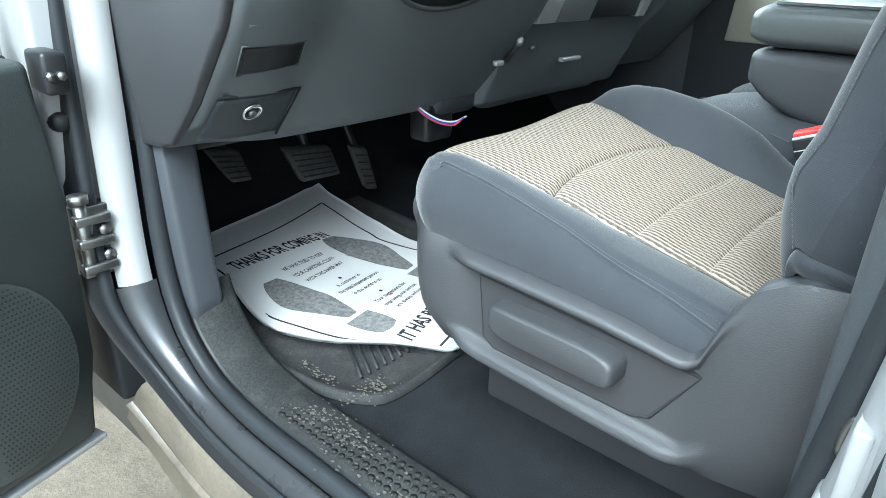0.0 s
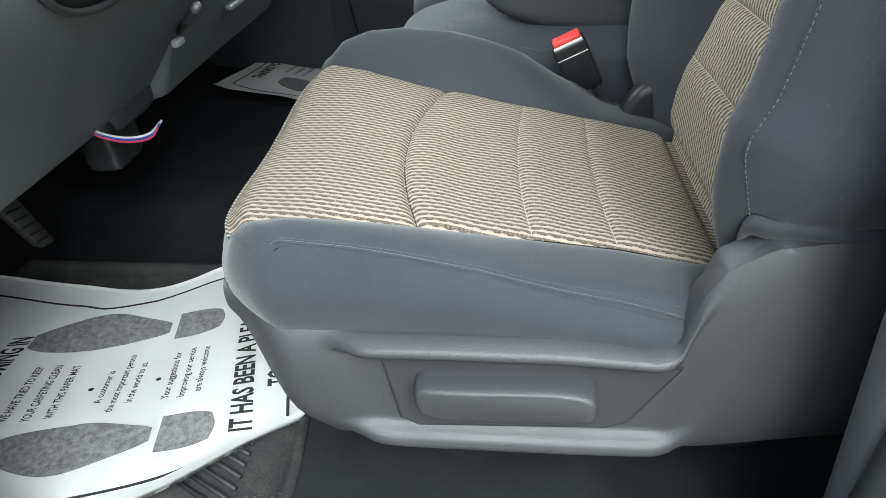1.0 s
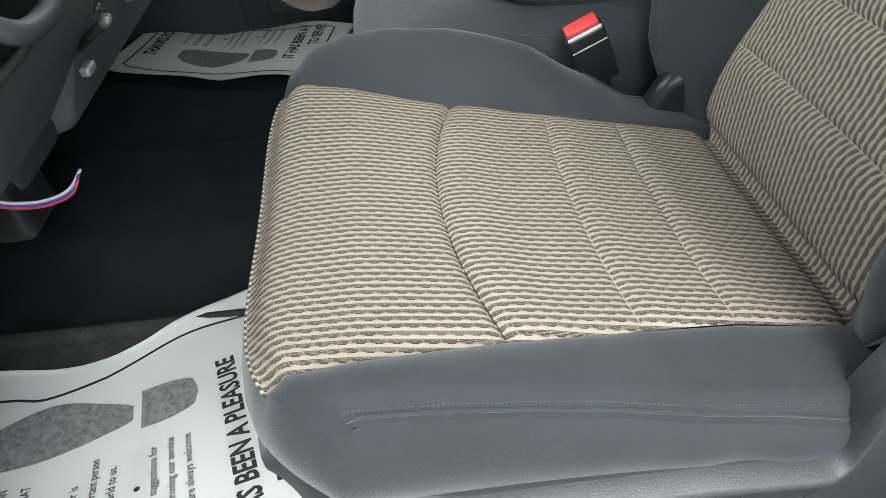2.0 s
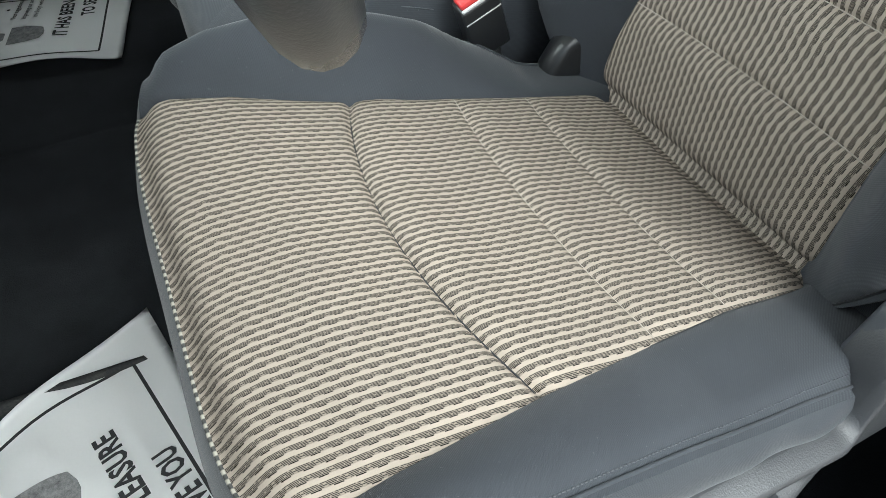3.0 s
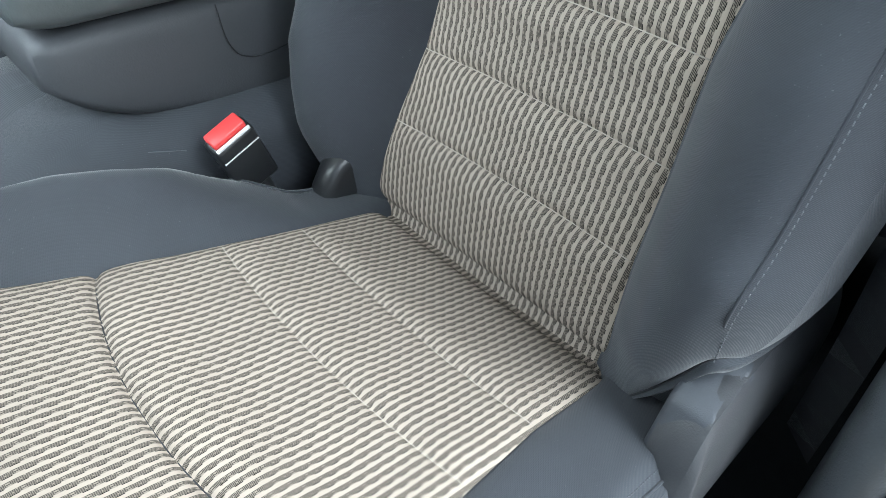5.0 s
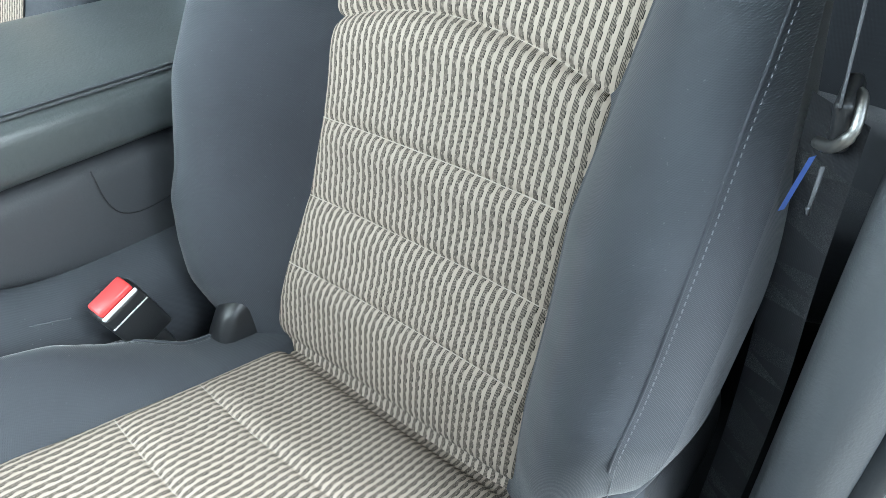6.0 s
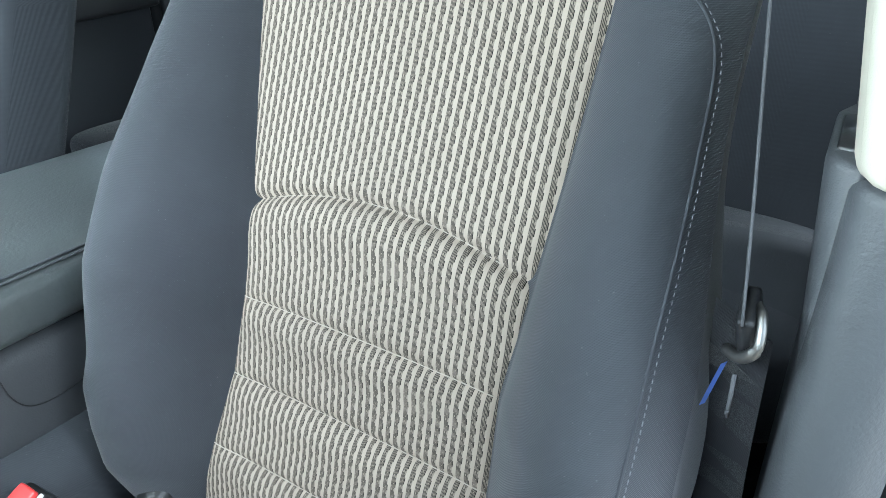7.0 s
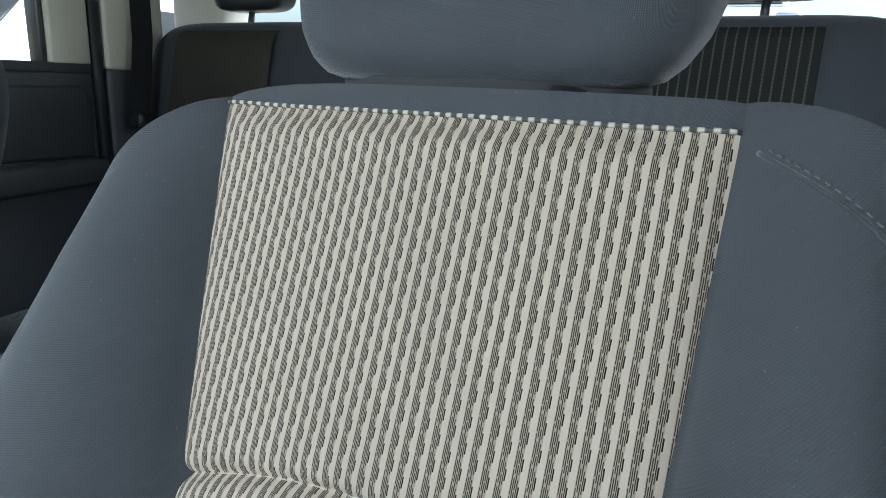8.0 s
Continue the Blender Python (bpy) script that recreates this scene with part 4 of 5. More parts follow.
split = max(i for i, (y, z) in enumerate(PATH_YZ) if z < 0.165)
first = min(i for i, (y, z) in enumerate(PATH_YZ) if z < 0.165)
sill_lo = min(i for i, (y, z) in enumerate(PATH_YZ) if z < 0.03)
sill_hi = max(i for i, (y, z) in enumerate(PATH_YZ) if z < 0.03)
part("jamb_paint_lower", swept([(-0.462, 0.004), (-0.475, 0.0), (-0.495, 0.004), (-0.512, 0.016), (-0.518, 0.03)], first, split + 1), PAINT_SHADED, sill, "metallic painted sill edge, coloured dark for shade")
part("jamb_paint_upper", swept([(-0.468, 0.004), (-0.478, 0.0), (-0.495, 0.004), (-0.508, 0.015), (-0.512, 0.028)], split), PAINT, sill, "pale silver painted pillar edge")
part("jamb_paint_rear", swept([(-0.462, 0.004), (-0.475, 0.0), (-0.495, 0.004), (-0.512, 0.016), (-0.518, 0.03)], 0, first + 1), PAINT, sill, "pale silver painted pillar edge")
part("inner_seal", swept(round_profile(-0.448, -0.004, 0.014)), SEAL, sill, "black rubber door seal")
part("seal_lip", swept([(-0.435, 0.0), (-0.428, -0.008), (-0.415, -0.010), (-0.405, 0.002), (-0.40, 0.02)]), SEAL, sill)
part("outer_seal", swept(round_profile(-0.528, 0.03, 0.011)), SEAL, sill, "black rubber outer seal")
part("outer_seal_groove", swept([(-0.536, 0.03), (-0.545, 0.045), (-0.552, 0.05)]), BLACK, sill)
part("rocker", swept([(-0.552, 0.048), (-0.562, 0.055), (-0.568, 0.075), (-0.568, 0.12), (-0.56, 0.2), (-0.54, 0.24)], sill_lo, sill_hi + 5), ROCKER, sill, "rocker panel with dust and tan ground reflection painted on")
part("flange", swept([(-0.569, 0.118), (-0.585, 0.122), (-0.585, 0.128), (-0.569, 0.13)], sill_lo, sill_hi + 5), ROCKER, sill, "dirty pinch-weld flange")
# scuff plate with raised studs
part("scuff_plate", swept([(-0.345, 0.008), (-0.352, -0.016), (-0.36, -0.02), (-0.39, -0.02), (-0.42, -0.014), (-0.432, -0.004), (-0.434, 0.01)], sill_lo - 2, sill_hi + 13), SILL_DIRT, sill, "worn black scuff plate with dried mud")
rng = random.Random(4)
stud_bm = bmesh.new()
bmesh.ops.create_icosphere(stud_bm, subdivisions=1, radius=1.0)
for q in stud_bm.verts:
    q.co = Vector((q.co.x * 0.0055, q.co.y * 0.0065, q.co.z * 0.0010))
stud_mesh = finish("stud", stud_bm, SILL_DIRT)
for i in range(40):
    for j in range(5):
        ob = new("stud", stud_mesh)
        ob.parent = sill
        ob.location = Vector((-0.372 - j * 0.011 + rng.uniform(-0.001, 0.001), 0.585 - i * 0.0145 + (j % 2) * 0.007, 0.0195 - 0.0015 * max(0, j - 2))) - sill.location


def mud_patch(cx, cy, cz, sx, sy, n, seed, parent, tilt=0.0):
    """Thin crusts of dried mud."""
    r = random.Random(seed)
    bm = bmesh.new()
    for _ in range(n):
        x, y = cx + r.gauss(0, sx), cy + r.gauss(0, sy)
        s = r.uniform(0.0007, 0.0028)
        k = r.randint(5, 8)
        a0 = r.uniform(0, 6)
        ring = [bm.verts.new((x + s * r.uniform(0.5, 1.2) * math.cos(a0 + 2 * math.pi * i / k), y + s * 1.5 * r.uniform(0.5, 1.2) * math.sin(a0 + 2 * math.pi * i / k), cz + tilt * (x - cx))) for i in range(k)]
        top = bm.verts.new((x, y, cz + tilt * (x - cx) + r.uniform(0.0003, 0.001)))
        for i in range(k):
            bm.faces.new((ring[i], ring[(i + 1) % k], top))
    return tagged(part("dried_mud", bm, MUD, parent, "crust of pale dried mud", smooth=False), "crust of pale dried mud", kind="stuff")


mud_patch(-0.385, 0.50, 0.0205, 0.014, 0.06, 200, 1, sill)
mud_patch(-0.41, 0.34, 0.017, 0.016, 0.09, 130, 2, sill)
mud_patch(-0.285, 0.535, 0.0165, 0.02, 0.012, 90, 3, rmat)
mud_patch(-0.315, 0.62, 0.0165, 0.006, 0.03, 60, 5, rmat)
twig = thing("straw_twig", "thin pale dry straw lying on the scuff plate", "straw", (-0.37, 0.64, 0.02))
part("stem", tube([(-0.345, 0.655, 0.021), (-0.372, 0.64, 0.023), (-0.392, 0.632, 0.0205)], 0.0008, 5), MUD, twig)
part("side_stem", tube([(-0.372, 0.64, 0.023), (-0.385, 0.655, 0.024)], 0.0006, 5), MUD, twig)
part("kick_panel", prism(((0.80, -0.01), (0.785, 0.12), (0.82, 0.36), (0.85, 0.6), (1.40, 0.6), (1.40, -0.01)), "x", -0.43, -0.375, 0.01), PLASTIC_DARK, sill, "dark plastic kick panel")
part("hinge_pillar", prism(((0.905, 0.17), (0.905, 0.75), (1.35, 0.75), (1.35, 0.17)), "x", -0.545, -0.44, 0.01), PAINT, sill, "silver painted hinge pillar")
# foot of the same pillar, black so that its colour holds the shade
part("pillar_foot", prism(((0.88, -0.06), (0.895, 0.168), (1.35, 0.168), (1.35, -0.06)), "x", -0.525, -0.44, 0.01), RUBBER, sill, "lower pillar foot coloured black for shade")

# ---- hinge and open door ----
hinge = new("hinge")
hinge.location = (-0.54, 0.89, 0.24)
HX, HY = -0.538, 0.866
part("hinge_pin", tube([(HX, HY, 0.19), (HX, HY, 0.30)], 0.009, 12), METAL, hinge)
part("hinge_head", tube([(HX, HY, 0.30), (HX, HY, 0.312)], 0.014, 12), METAL, hinge)
for z in (0.2, 0.24, 0.275):
    part("hinge_leaf", box((HX + 0.012, HY - 0.004, z), (0.05, 0.02, 0.014), 0.003), METAL, hinge)
part("hinge_plate", box((HX + 0.02, HY + 0.02, 0.235), (0.055, 0.03, 0.11), 0.002), METAL, hinge)
for z in (0.215, 0.255):
    part("hinge_bolt", tube([(HX + 0.028, HY + 0.006, z), (HX + 0.028, HY - 0.008, z)], 0.009, 6), METAL, hinge)
check = thing("door_check", "black door check strap bracket with two bolts", "door check", (-0.54, 0.87, 0.48))
part("bracket", box((-0.54, 0.872, 0.483), (0.032, 0.06, 0.055), 0.006), BLACK, check)
for x in (-0.550, -0.537):
    part("bolt", tube([(x, 0.842, 0.481), (x, 0.832, 0.481)], 0.006, 6), METAL, check)
grom = thing("rubber_grommet", "round black rubber grommet in the pillar", "grommet", (-0.53, 0.9, 0.41))
part("plug", tube([(-0.527, 0.91, 0.408), (-0.527, 0.89, 0.408)], [0.016, 0.011], 14), RUBBER, grom)

door = thing("driver_door", "open truck door, dark trim with a perforated speaker grille", "truck door", (-0.575, 0.92, 0.2))
hinge.parent, hinge.location = door, Vector((-0.54, 0.89, 0.24)) - Vector((-0.575, 0.92, 0.2))
tagged(hinge, "bare zinc hinge")
TH = radians(74)


def dp(l, n, z):
    """Door coordinates: l from the hinge, n towards the cabin side."""
    return -0.556 - math.sin(TH) * l + math.cos(TH) * n, 0.928 - math.cos(TH) * l - math.sin(TH) * n, z


def door_slab(outline, n0, n1, bevel=0.012):
    bm = prism(outline, "y", n0, n1, bevel, 3)
    for q in bm.verts:
        q.co = dp(*q.co)
    return bm


part("door_skin", door_slab(((0.0, -0.16), (0.0, 0.52), (1.02, 0.52), (1.08, 0.2), (1.02, -0.16)), -0.10, -0.02), PAINT, door, "silver painted door skin")
part("door_seal", door_slab(((0.012, -0.145), (0.012, 0.5), (1.0, 0.5), (1.05, 0.2), (1.0, -0.145)), -0.02, 0.0, 0.006), RUBBER, door)
part("door_trim", door_slab(((0.035, -0.085), (0.018, 0.06), (0.012, 0.3), (0.02, 0.50), (0.97, 0.50), (1.0, 0.2), (0.95, -0.085)), 0.0, 0.055, 0.015), DOOR_TRIM, door, "dark moulded door trim")
part("trim_edge", door_slab(((0.02, -0.105), (0.02, -0.094), (0.97, -0.094), (0.97, -0.105)), 0.0, 0.05, 0.003), SILVER, door, "pale lower edge strip")
part("arm_pad", door_slab(((0.2, 0.28), (0.2, 0.34), (0.95, 0.36), (0.95, 0.30)), 0.05, 0.11, 0.015), VINYL, door)
part("speaker_grille", door_slab([(0.165 + 0.125 * math.cos(a) * (1 if math.cos(a) > 0 else 0.98), 0.085 + 0.15 * math.sin(a)) for a in steps(0, 6.02, 27)], 0.055, 0.060, 0.002), DOOR_TRIM, door, "black perforated speaker grille")
bm = bmesh.new()
for i in range(30):
    for j in range(36):
        l, z = 0.045 + i * 0.006 + (j % 2) * 0.003, -0.05 + j * 0.0076
        if ((l - 0.165) / 0.118) ** 2 + ((z - 0.085) / 0.143) ** 2 > 1 or i > 22:
            continue
        q = [bm.verts.new(dp(l + 0.0019 * math.cos(a), 0.0615, z + 0.0019 * math.sin(a))) for a in (0, 1.57, 3.14, 4.71)]
        top = bm.verts.new(dp(l, 0.0632, z))
        for k in range(4):
            bm.faces.new((q[k], q[(k + 1) % 4], top))
tagged(part("grille_studs", bm, BLACK, door), kind="stuff")
part("window_frame", door_slab(((0.0, 0.52), (0.32, 1.08), (0.99, 1.08), (1.02, 0.52), (0.96, 0.52), (0.94, 1.03), (0.35, 1.03), (0.08, 0.52)), -0.08, -0.03, 0.004), BLACK, door)
pane = part("window_pane", door_slab(((0.08, 0.52), (0.35, 1.03), (0.94, 1.03), (0.96, 0.52)), -0.058, -0.053, 0.0), GLASS, door)
pane.visible_shadow = False

# ---- dashboard ----
dash = thing("dashboard", "dark grey moulded dashboard with knee panel and storage slot", "dashboard", (0.4, 0.9, 0.5))
DASH_YZ = [(0.86, 0.343), (0.84, 0.347), (0.815, 0.37), (0.772, 0.42), (0.722, 0.48), (0.675, 0.535), (0.66, 0.56), (0.645, 0.585), (0.635, 0.62), (0.65, 0.68), (0.74, 0.73), (0.95, 0.76), (1.38, 0.78)]


def dash_push(x):
    """The driver's end of the dashboard comes nearer."""
    return 0.05 * soft((-0.2 - x) / 0.18)


def dash_place(x, k):
    y, z = DASH_YZ[k]
    mid = soft((x - 0.30) / 0.08) * soft((0.90 - x) / 0.06)
    sag = 0.004 * math.sin((x + 0.35) * 4.5) if k < 5 else 0
    return x, y - dash_push(x) + 0.05 * mid * (2 < k < 9) + 0.06 * soft((x - 0.88) / 0.1) * (k < 9), z - (0.03 * mid if k < 4 else 0) - sag + (0.028 * soft((-0.2 - x) / 0.2) if k < 3 else 0)


bm = bmesh.new()
xs = steps(-0.425, 1.38, 92)
rows = [[bm.verts.new(dash_place(x, k)) for x in xs] for k in range(len(DASH_YZ))]
for a, b in zip(rows, rows[1:]):
    for i in range(len(xs) - 1):
        bm.faces.new((a[i], a[i + 1], b[i + 1], b[i]))
for e in (0, -1):
    bm.faces.new([r[e] for r in rows] + [bm.verts.new((xs[e], 1.38, 0.36))])
part("dash_shell", bm, DASH, dash)


def face_y(z, x=0.0):
    return curve(z, sorted((b, a) for a, b in DASH_YZ[1:9])) - dash_push(x)


def dash_plate(pts, lift, depth, bevel=0.002):
    """A plate on the knee panel's face; pts are (x, z)."""
    bm = bmesh.new()
    a = [bm.verts.new((x, face_y(z, x) - lift, z)) for x, z in pts]
    b = [bm.verts.new((x, face_y(z, x) + depth, z)) for x, z in pts]
    n = len(pts)
    bm.faces.new(a)
    bm.faces.new(b[::-1])
    for i in range(n):
        bm.faces.new((a[i], b[i], b[(i + 1) % n], a[(i + 1) % n]))
    if bevel:
        bmesh.ops.bevel(bm, geom=list(bm.edges), offset=bevel, segments=2, profile=0.5, affect="EDGES", clamp_overlap=True)
    return bm


def dash_skin(pts, lift):
    """A thin plate that follows the knee panel's curve; pts are the four (x, z) corners."""
    (ax, az), (bx, bz), (cx, cz), (dx, dz) = pts

    def at(u, v):
        x = (ax + (dx - ax) * u) * (1 - v) + (bx + (cx - bx) * u) * v
        z = (az + (dz - az) * u) * (1 - v) + (bz + (cz - bz) * u) * v
        return x, face_y(z, x) - lift, z
    bm = grid(at, steps(0, 1, 12), steps(0, 1, 8))
    bmesh.ops.solidify(bm, geom=bm.faces[:], thickness=-lift)
    bmesh.ops.recalc_face_normals(bm, faces=bm.faces[:])
    return bm


# flat black plate in place of a recess; the slot's shade is its colour
part("slot_plate", dash_skin(((-0.392, 0.490), (-0.400, 0.527), (-0.284, 0.524), (-0.272, 0.490)), 0.0015), BLACK, dash, "black plate painted as a shaded storage slot")
part("slot_frame", tube([(x, face_y(z, x) - 0.001, z) for x, z in ((-0.394, 0.488), (-0.402, 0.529), (-0.282, 0.526), (-0.270, 0.488))], 0.0018, 6, closed=True), DASH, dash)
part("slot_lip", dash_plate(((-0.40, 0.552), (-0.40, 0.555), (-0.272, 0.551), (-0.272, 0.548)), 0.003, 0.0, 0.001), DASH, dash)
part("access_panel", dash_skin(((-0.416, 0.394), (-0.406, 0.455), (-0.240, 0.443), (-0.238, 0.368)), 0.0025), DASH, dash, "small access panel")
part("panel_gap", tube([(x, face_y(z, x) - 0.004, z) for x, z in ((-0.233, 0.360), (-0.235, 0.446), (-0.40, 0.459))], 0.002, 6), GROOVE, dash, "dark gap line")
part("latch_ring", tube([(-0.341 + 0.014 * math.cos(a), face_y(0.428 + 0.010 * math.sin(a), -0.341) - 0.007, 0.428 + 0.010 * math.sin(a)) for a in steps(0, 5.98, 20)], 0.003, 6, closed=True), CHROME, dash, "chrome latch ring")
part("latch_core", tube([(-0.341, face_y(0.428, -0.341) - 0.003, 0.428), (-0.341, face_y(0.428, -0.341) - 0.009, 0.424)], 0.006, 10), METAL, dash)
# end cap of the same dash plastic, coloured darker to offset the sun on it
part("end_panel", prism(((0.80, 0.378), (0.765, 0.385), (0.70, 0.45), (0.615, 0.55), (0.58, 0.62), (0.60, 0.70), (0.72, 0.75), (1.3, 0.76), (1.3, 0.34)), "x", -0.441, -0.424, 0.006), PLASTIC, dash)
part("under_cover", box((0.2, 0.99, 0.352), (1.1, 0.25, 0.02), 0.006), BLACK, dash)
CUT = [(-0.02 + 0.13 * math.cos(a), 0.618 + 0.058 * math.sin(a)) for a in steps(math.pi, 2 * math.pi, 26)]
# no real hole: a black plate carries the darkness of the column opening
part("column_recess_plate", dash_plate(CUT, 0.006, 0.0, 0.0), BLACK, dash, "black plate painted as the shaded opening round the steering column")
part("recess_rim", tube([(x, face_y(z, x) - 0.009, z) for x, z in CUT], 0.0045, 8), PLASTIC, dash)
part("tilt_lever", tube(spline([(-0.06, 0.66, 0.66), (-0.05, 0.625, 0.60), (0.0, 0.62, 0.585), (0.05, 0.625, 0.595), (0.06, 0.65, 0.63)], 5), 0.009, 8), PLASTIC_DARK, dash)
# centre stack with pale trims
stack = thing("centre_stack", "dark centre stack with silver trim and small handles", "console", (0.55, 0.84, 0.45))
part("stack_body", prism(((0.80, 0.34), (0.765, 0.42), (0.735, 0.50), (0.715, 0.60), (0.715, 0.70), (0.95, 0.74), (0.95, 0.30)), "x", 0.30, 0.90, 0.012), DASH, stack)
for x0, x1 in ((0.345, 0.415), (0.80, 0.84)):
    part("silver_trim", prism(((0.700, 0.517), (0.683, 0.56), (0.672, 0.62), (0.672, 0.68), (0.72, 0.68), (0.745, 0.517)), "x", x0, x1, 0.004), SILVER, stack, "pale silver trim")
part("grey_trim", prism(((0.701, 0.517), (0.685, 0.56), (0.675, 0.62), (0.675, 0.68), (0.72, 0.68), (0.745, 0.517)), "x", 0.42, 0.56, 0.004), SATIN, stack)
part("dark_screen", prism(((0.703, 0.52), (0.682, 0.60), (0.74, 0.60), (0.75, 0.52)), "x", 0.565, 0.795, 0.003), BLACK, stack)
part("pull_handle", box((0.575, 0.752, 0.425), (0.085, 0.014, 0.010), 0.003), SILVER, stack)
part("stack_screw", tube([(0.40, 0.752, 0.462), (0.40, 0.742, 0.460)], 0.006, 10), METAL, stack)
part("latch_button", box((0.24, 0.718, 0.446), (0.026, 0.012, 0.011), 0.003), SILVER, stack)

# column, wheel, wires, lever
col = thing("steering_wheel", "black leather steering wheel with silver spoke trims", "steering wheel", (-0.048, 0.462, 0.787))
WC = Vector((-0.048, 0.462, 0.787))
WU, WN = Vector((0, 0.351, 0.936)), Vector((0, -0.936, 0.351))


def wp(a, r, n=0.0):
    return WC + Vector((1, 0, 0)) * r * math.cos(a) + WU * r * math.sin(a) + WN * n


part("rim", tube([wp(a, 0.186) for a in steps(0, 2 * math.pi * 63 / 64, 63)], 0.0165, 14, closed=True), LEATHER, col)
part("hub", tube([wp(0, 0, -0.05), wp(0, 0, -0.02), wp(0, 0, 0.015), wp(0, 0, 0.028)], [0.07, 0.085, 0.08, 0.05], 28), LEATHER, col)
for a in (radians(205), radians(-25), radians(270)):
    d = Vector((1, 0, 0)) * math.cos(a) + WU * math.sin(a)
    e = Vector((1, 0, 0)) * -math.sin(a) + WU * math.cos(a)
    sp = part("spoke", box((0, 0, 0), (0.125, 0.062 if abs(math.cos(a)) > 0.6 else 0.05, 0.026), 0.01, 3), LEATHER, col)
    sp.data.transform(Matrix.Translation(col.location))
    m = Matrix(((d.x, e.x, WN.x, 0), (d.y, e.y, WN.y, 0), (d.z, e.z, WN.z, 0), (0, 0, 0, 1)))
    sp.data.transform(Matrix.Translation(d * 0.125) @ m)
    if abs(math.cos(a)) > 0.6:
        for off, w in ((0.0, 0.07), (0.022, 0.04)):
            tr = part("spoke_trim", box((0, 0, 0), (w, 0.012, 0.008), 0.003, 2), CHROME if off == 0 else BLACK, sp)
            tr.data.transform(Matrix.Translation(col.location))
            tr.data.transform(Matrix.Translation(d * 0.125 + e * (off - 0.005) + WN * 0.011) @ m)
shroud = thing("steering_column", "dark plastic steering column shroud", "steering column", (0, 0.7, 0.66))
part("shroud", tube([wp(0, 0, -0.05), wp(0, 0, -0.12), (-0.04, 0.68, 0.70), (-0.03, 0.85, 0.62)], [0.06, 0.075, 0.085, 0.09], 20), PLASTIC_DARK, shroud)
lever = thing("column_lever", "black lever with a silver tip under the column", "lever", (0.29, 0.71, 0.47))
part("rod", tube([(0.325, 0.757, 0.44), (0.268, 0.69, 0.486)], 0.006, 12), PLASTIC, lever)
part("tip", tube([(0.270, 0.692, 0.4845), (0.262, 0.683, 0.492), (0.258, 0.678, 0.495)], [0.0065, 0.0065, 0.004], 12), SILVER, lever, "silver tip")
lump = thing("data_port", "dark plastic connector bracket under the dash", "bracket", (0.22, 0.84, 0.3))
part("bracket", box((0.20, 0.86, 0.315), (0.09, 0.06, 0.09), 0.015, 3), BLACK, lump)
part("cover", box((0.245, 0.86, 0.37), (0.16, 0.08, 0.10), 0.03, 3), PLASTIC_DARK, lump)
for i, (mt, nm) in enumerate(((RED_WIRE, "red wire"), (BLUE_WIRE, "blue wire"), (WHITE_WIRE, "white wire"))):
    w = thing("loose_wire", "thin %s looping below the dashboard" % nm, "wire", (0.2, 0.8, 0.32), "loose wires")
    o = 0.0036 * (i - 1)
    part("strand", tube(spline([(0.124, 0.845, 0.366 + o), (0.134, 0.826, 0.345 + o), (0.154, 0.80, 0.327 + o), (0.178, 0.778, 0.322 + o), (0.200 - 0.008 * (1 - i), 0.768, 0.332 + o * 0.6)], 6), 0.0019, 7), mt, w)

# pedals
def pedal(name, label, pts, arm):
    p = thing(name, label, "pedal", (pts[0][0], 1.1, 0.2), "foot pedals")
    bm = bmesh.new()
    a = [bm.verts.new(q) for q in pts]
    b = [bm.verts.new(Vector(q) + Vector((0, 0.022, 0.006))) for q in pts]
    bm.faces.new(a)
    bm.faces.new(b[::-1])
    for i in range(4):
        bm.faces.new((a[i], b[i], b[(i + 1) % 4], a[(i + 1) % 4]))
    bmesh.ops.bevel(bm, geom=list(bm.edges), offset=0.006, segments=2, profile=0.5, affect="EDGES")
    pad = part("pad", bm, PEDAL_RUBBER, p, "worn rubber pad")
    c = [Vector(q) for q in pts]
    for k in range(1, 6):
        u = k / 6
        l, r = c[0].lerp(c[3], u), c[1].lerp(c[2], u)
        part("tread", tube([l.lerp(r, 0.1) - Vector((0, 0.001, 0)), l.lerp(r, 0.9) - Vector((0, 0.001, 0))], 0.0025, 5), RUBBER, pad)
    part("arm", tube([sum(c, Vector()) / 4 + Vector((0, 0.015, 0)), arm], 0.011, 8), BLACK, p)


pedal("parking_brake_pedal", "black rubber parking brake pedal below the dash", ((-0.204, 1.11, 0.265), (-0.123, 1.11, 0.250), (-0.114, 1.08, 0.190), (-0.165, 1.08, 0.194)), (-0.15, 1.3, 0.42))
pedal("brake_pedal", "wide dirty rubber brake pedal", ((-0.014, 1.11, 0.232), (0.121, 1.11, 0.216), (0.129, 1.08, 0.152), (0.012, 1.08, 0.156)), (0.10, 1.3, 0.42))
pedal("accelerator_pedal", "narrow black accelerator pedal", ((0.176, 1.10, 0.206), (0.23, 1.10, 0.194), (0.259, 1.09, 0.082), (0.218, 1.09, 0.090)), (0.24, 1.3, 0.4))

# ---- middle seat and armrest ----
mid = thing("jump_seat", "dark grey cloth centre seat cushion between the front seats", "seat cushion", (0.46, 0.12, 0.2))
part("cushion", pillow(0.455, 0.115, 0.29, 0.172, 0.31, 0.105, 0.32, 48, 0.04), CLOTH, mid)
part("cushion_seam", tube([(0.286 + 0.006, 0.36 - 0.06 * k, 0.352 - 0.004 * k) for k in range(8)], 0.0016, 6), THREAD_DARK, mid)
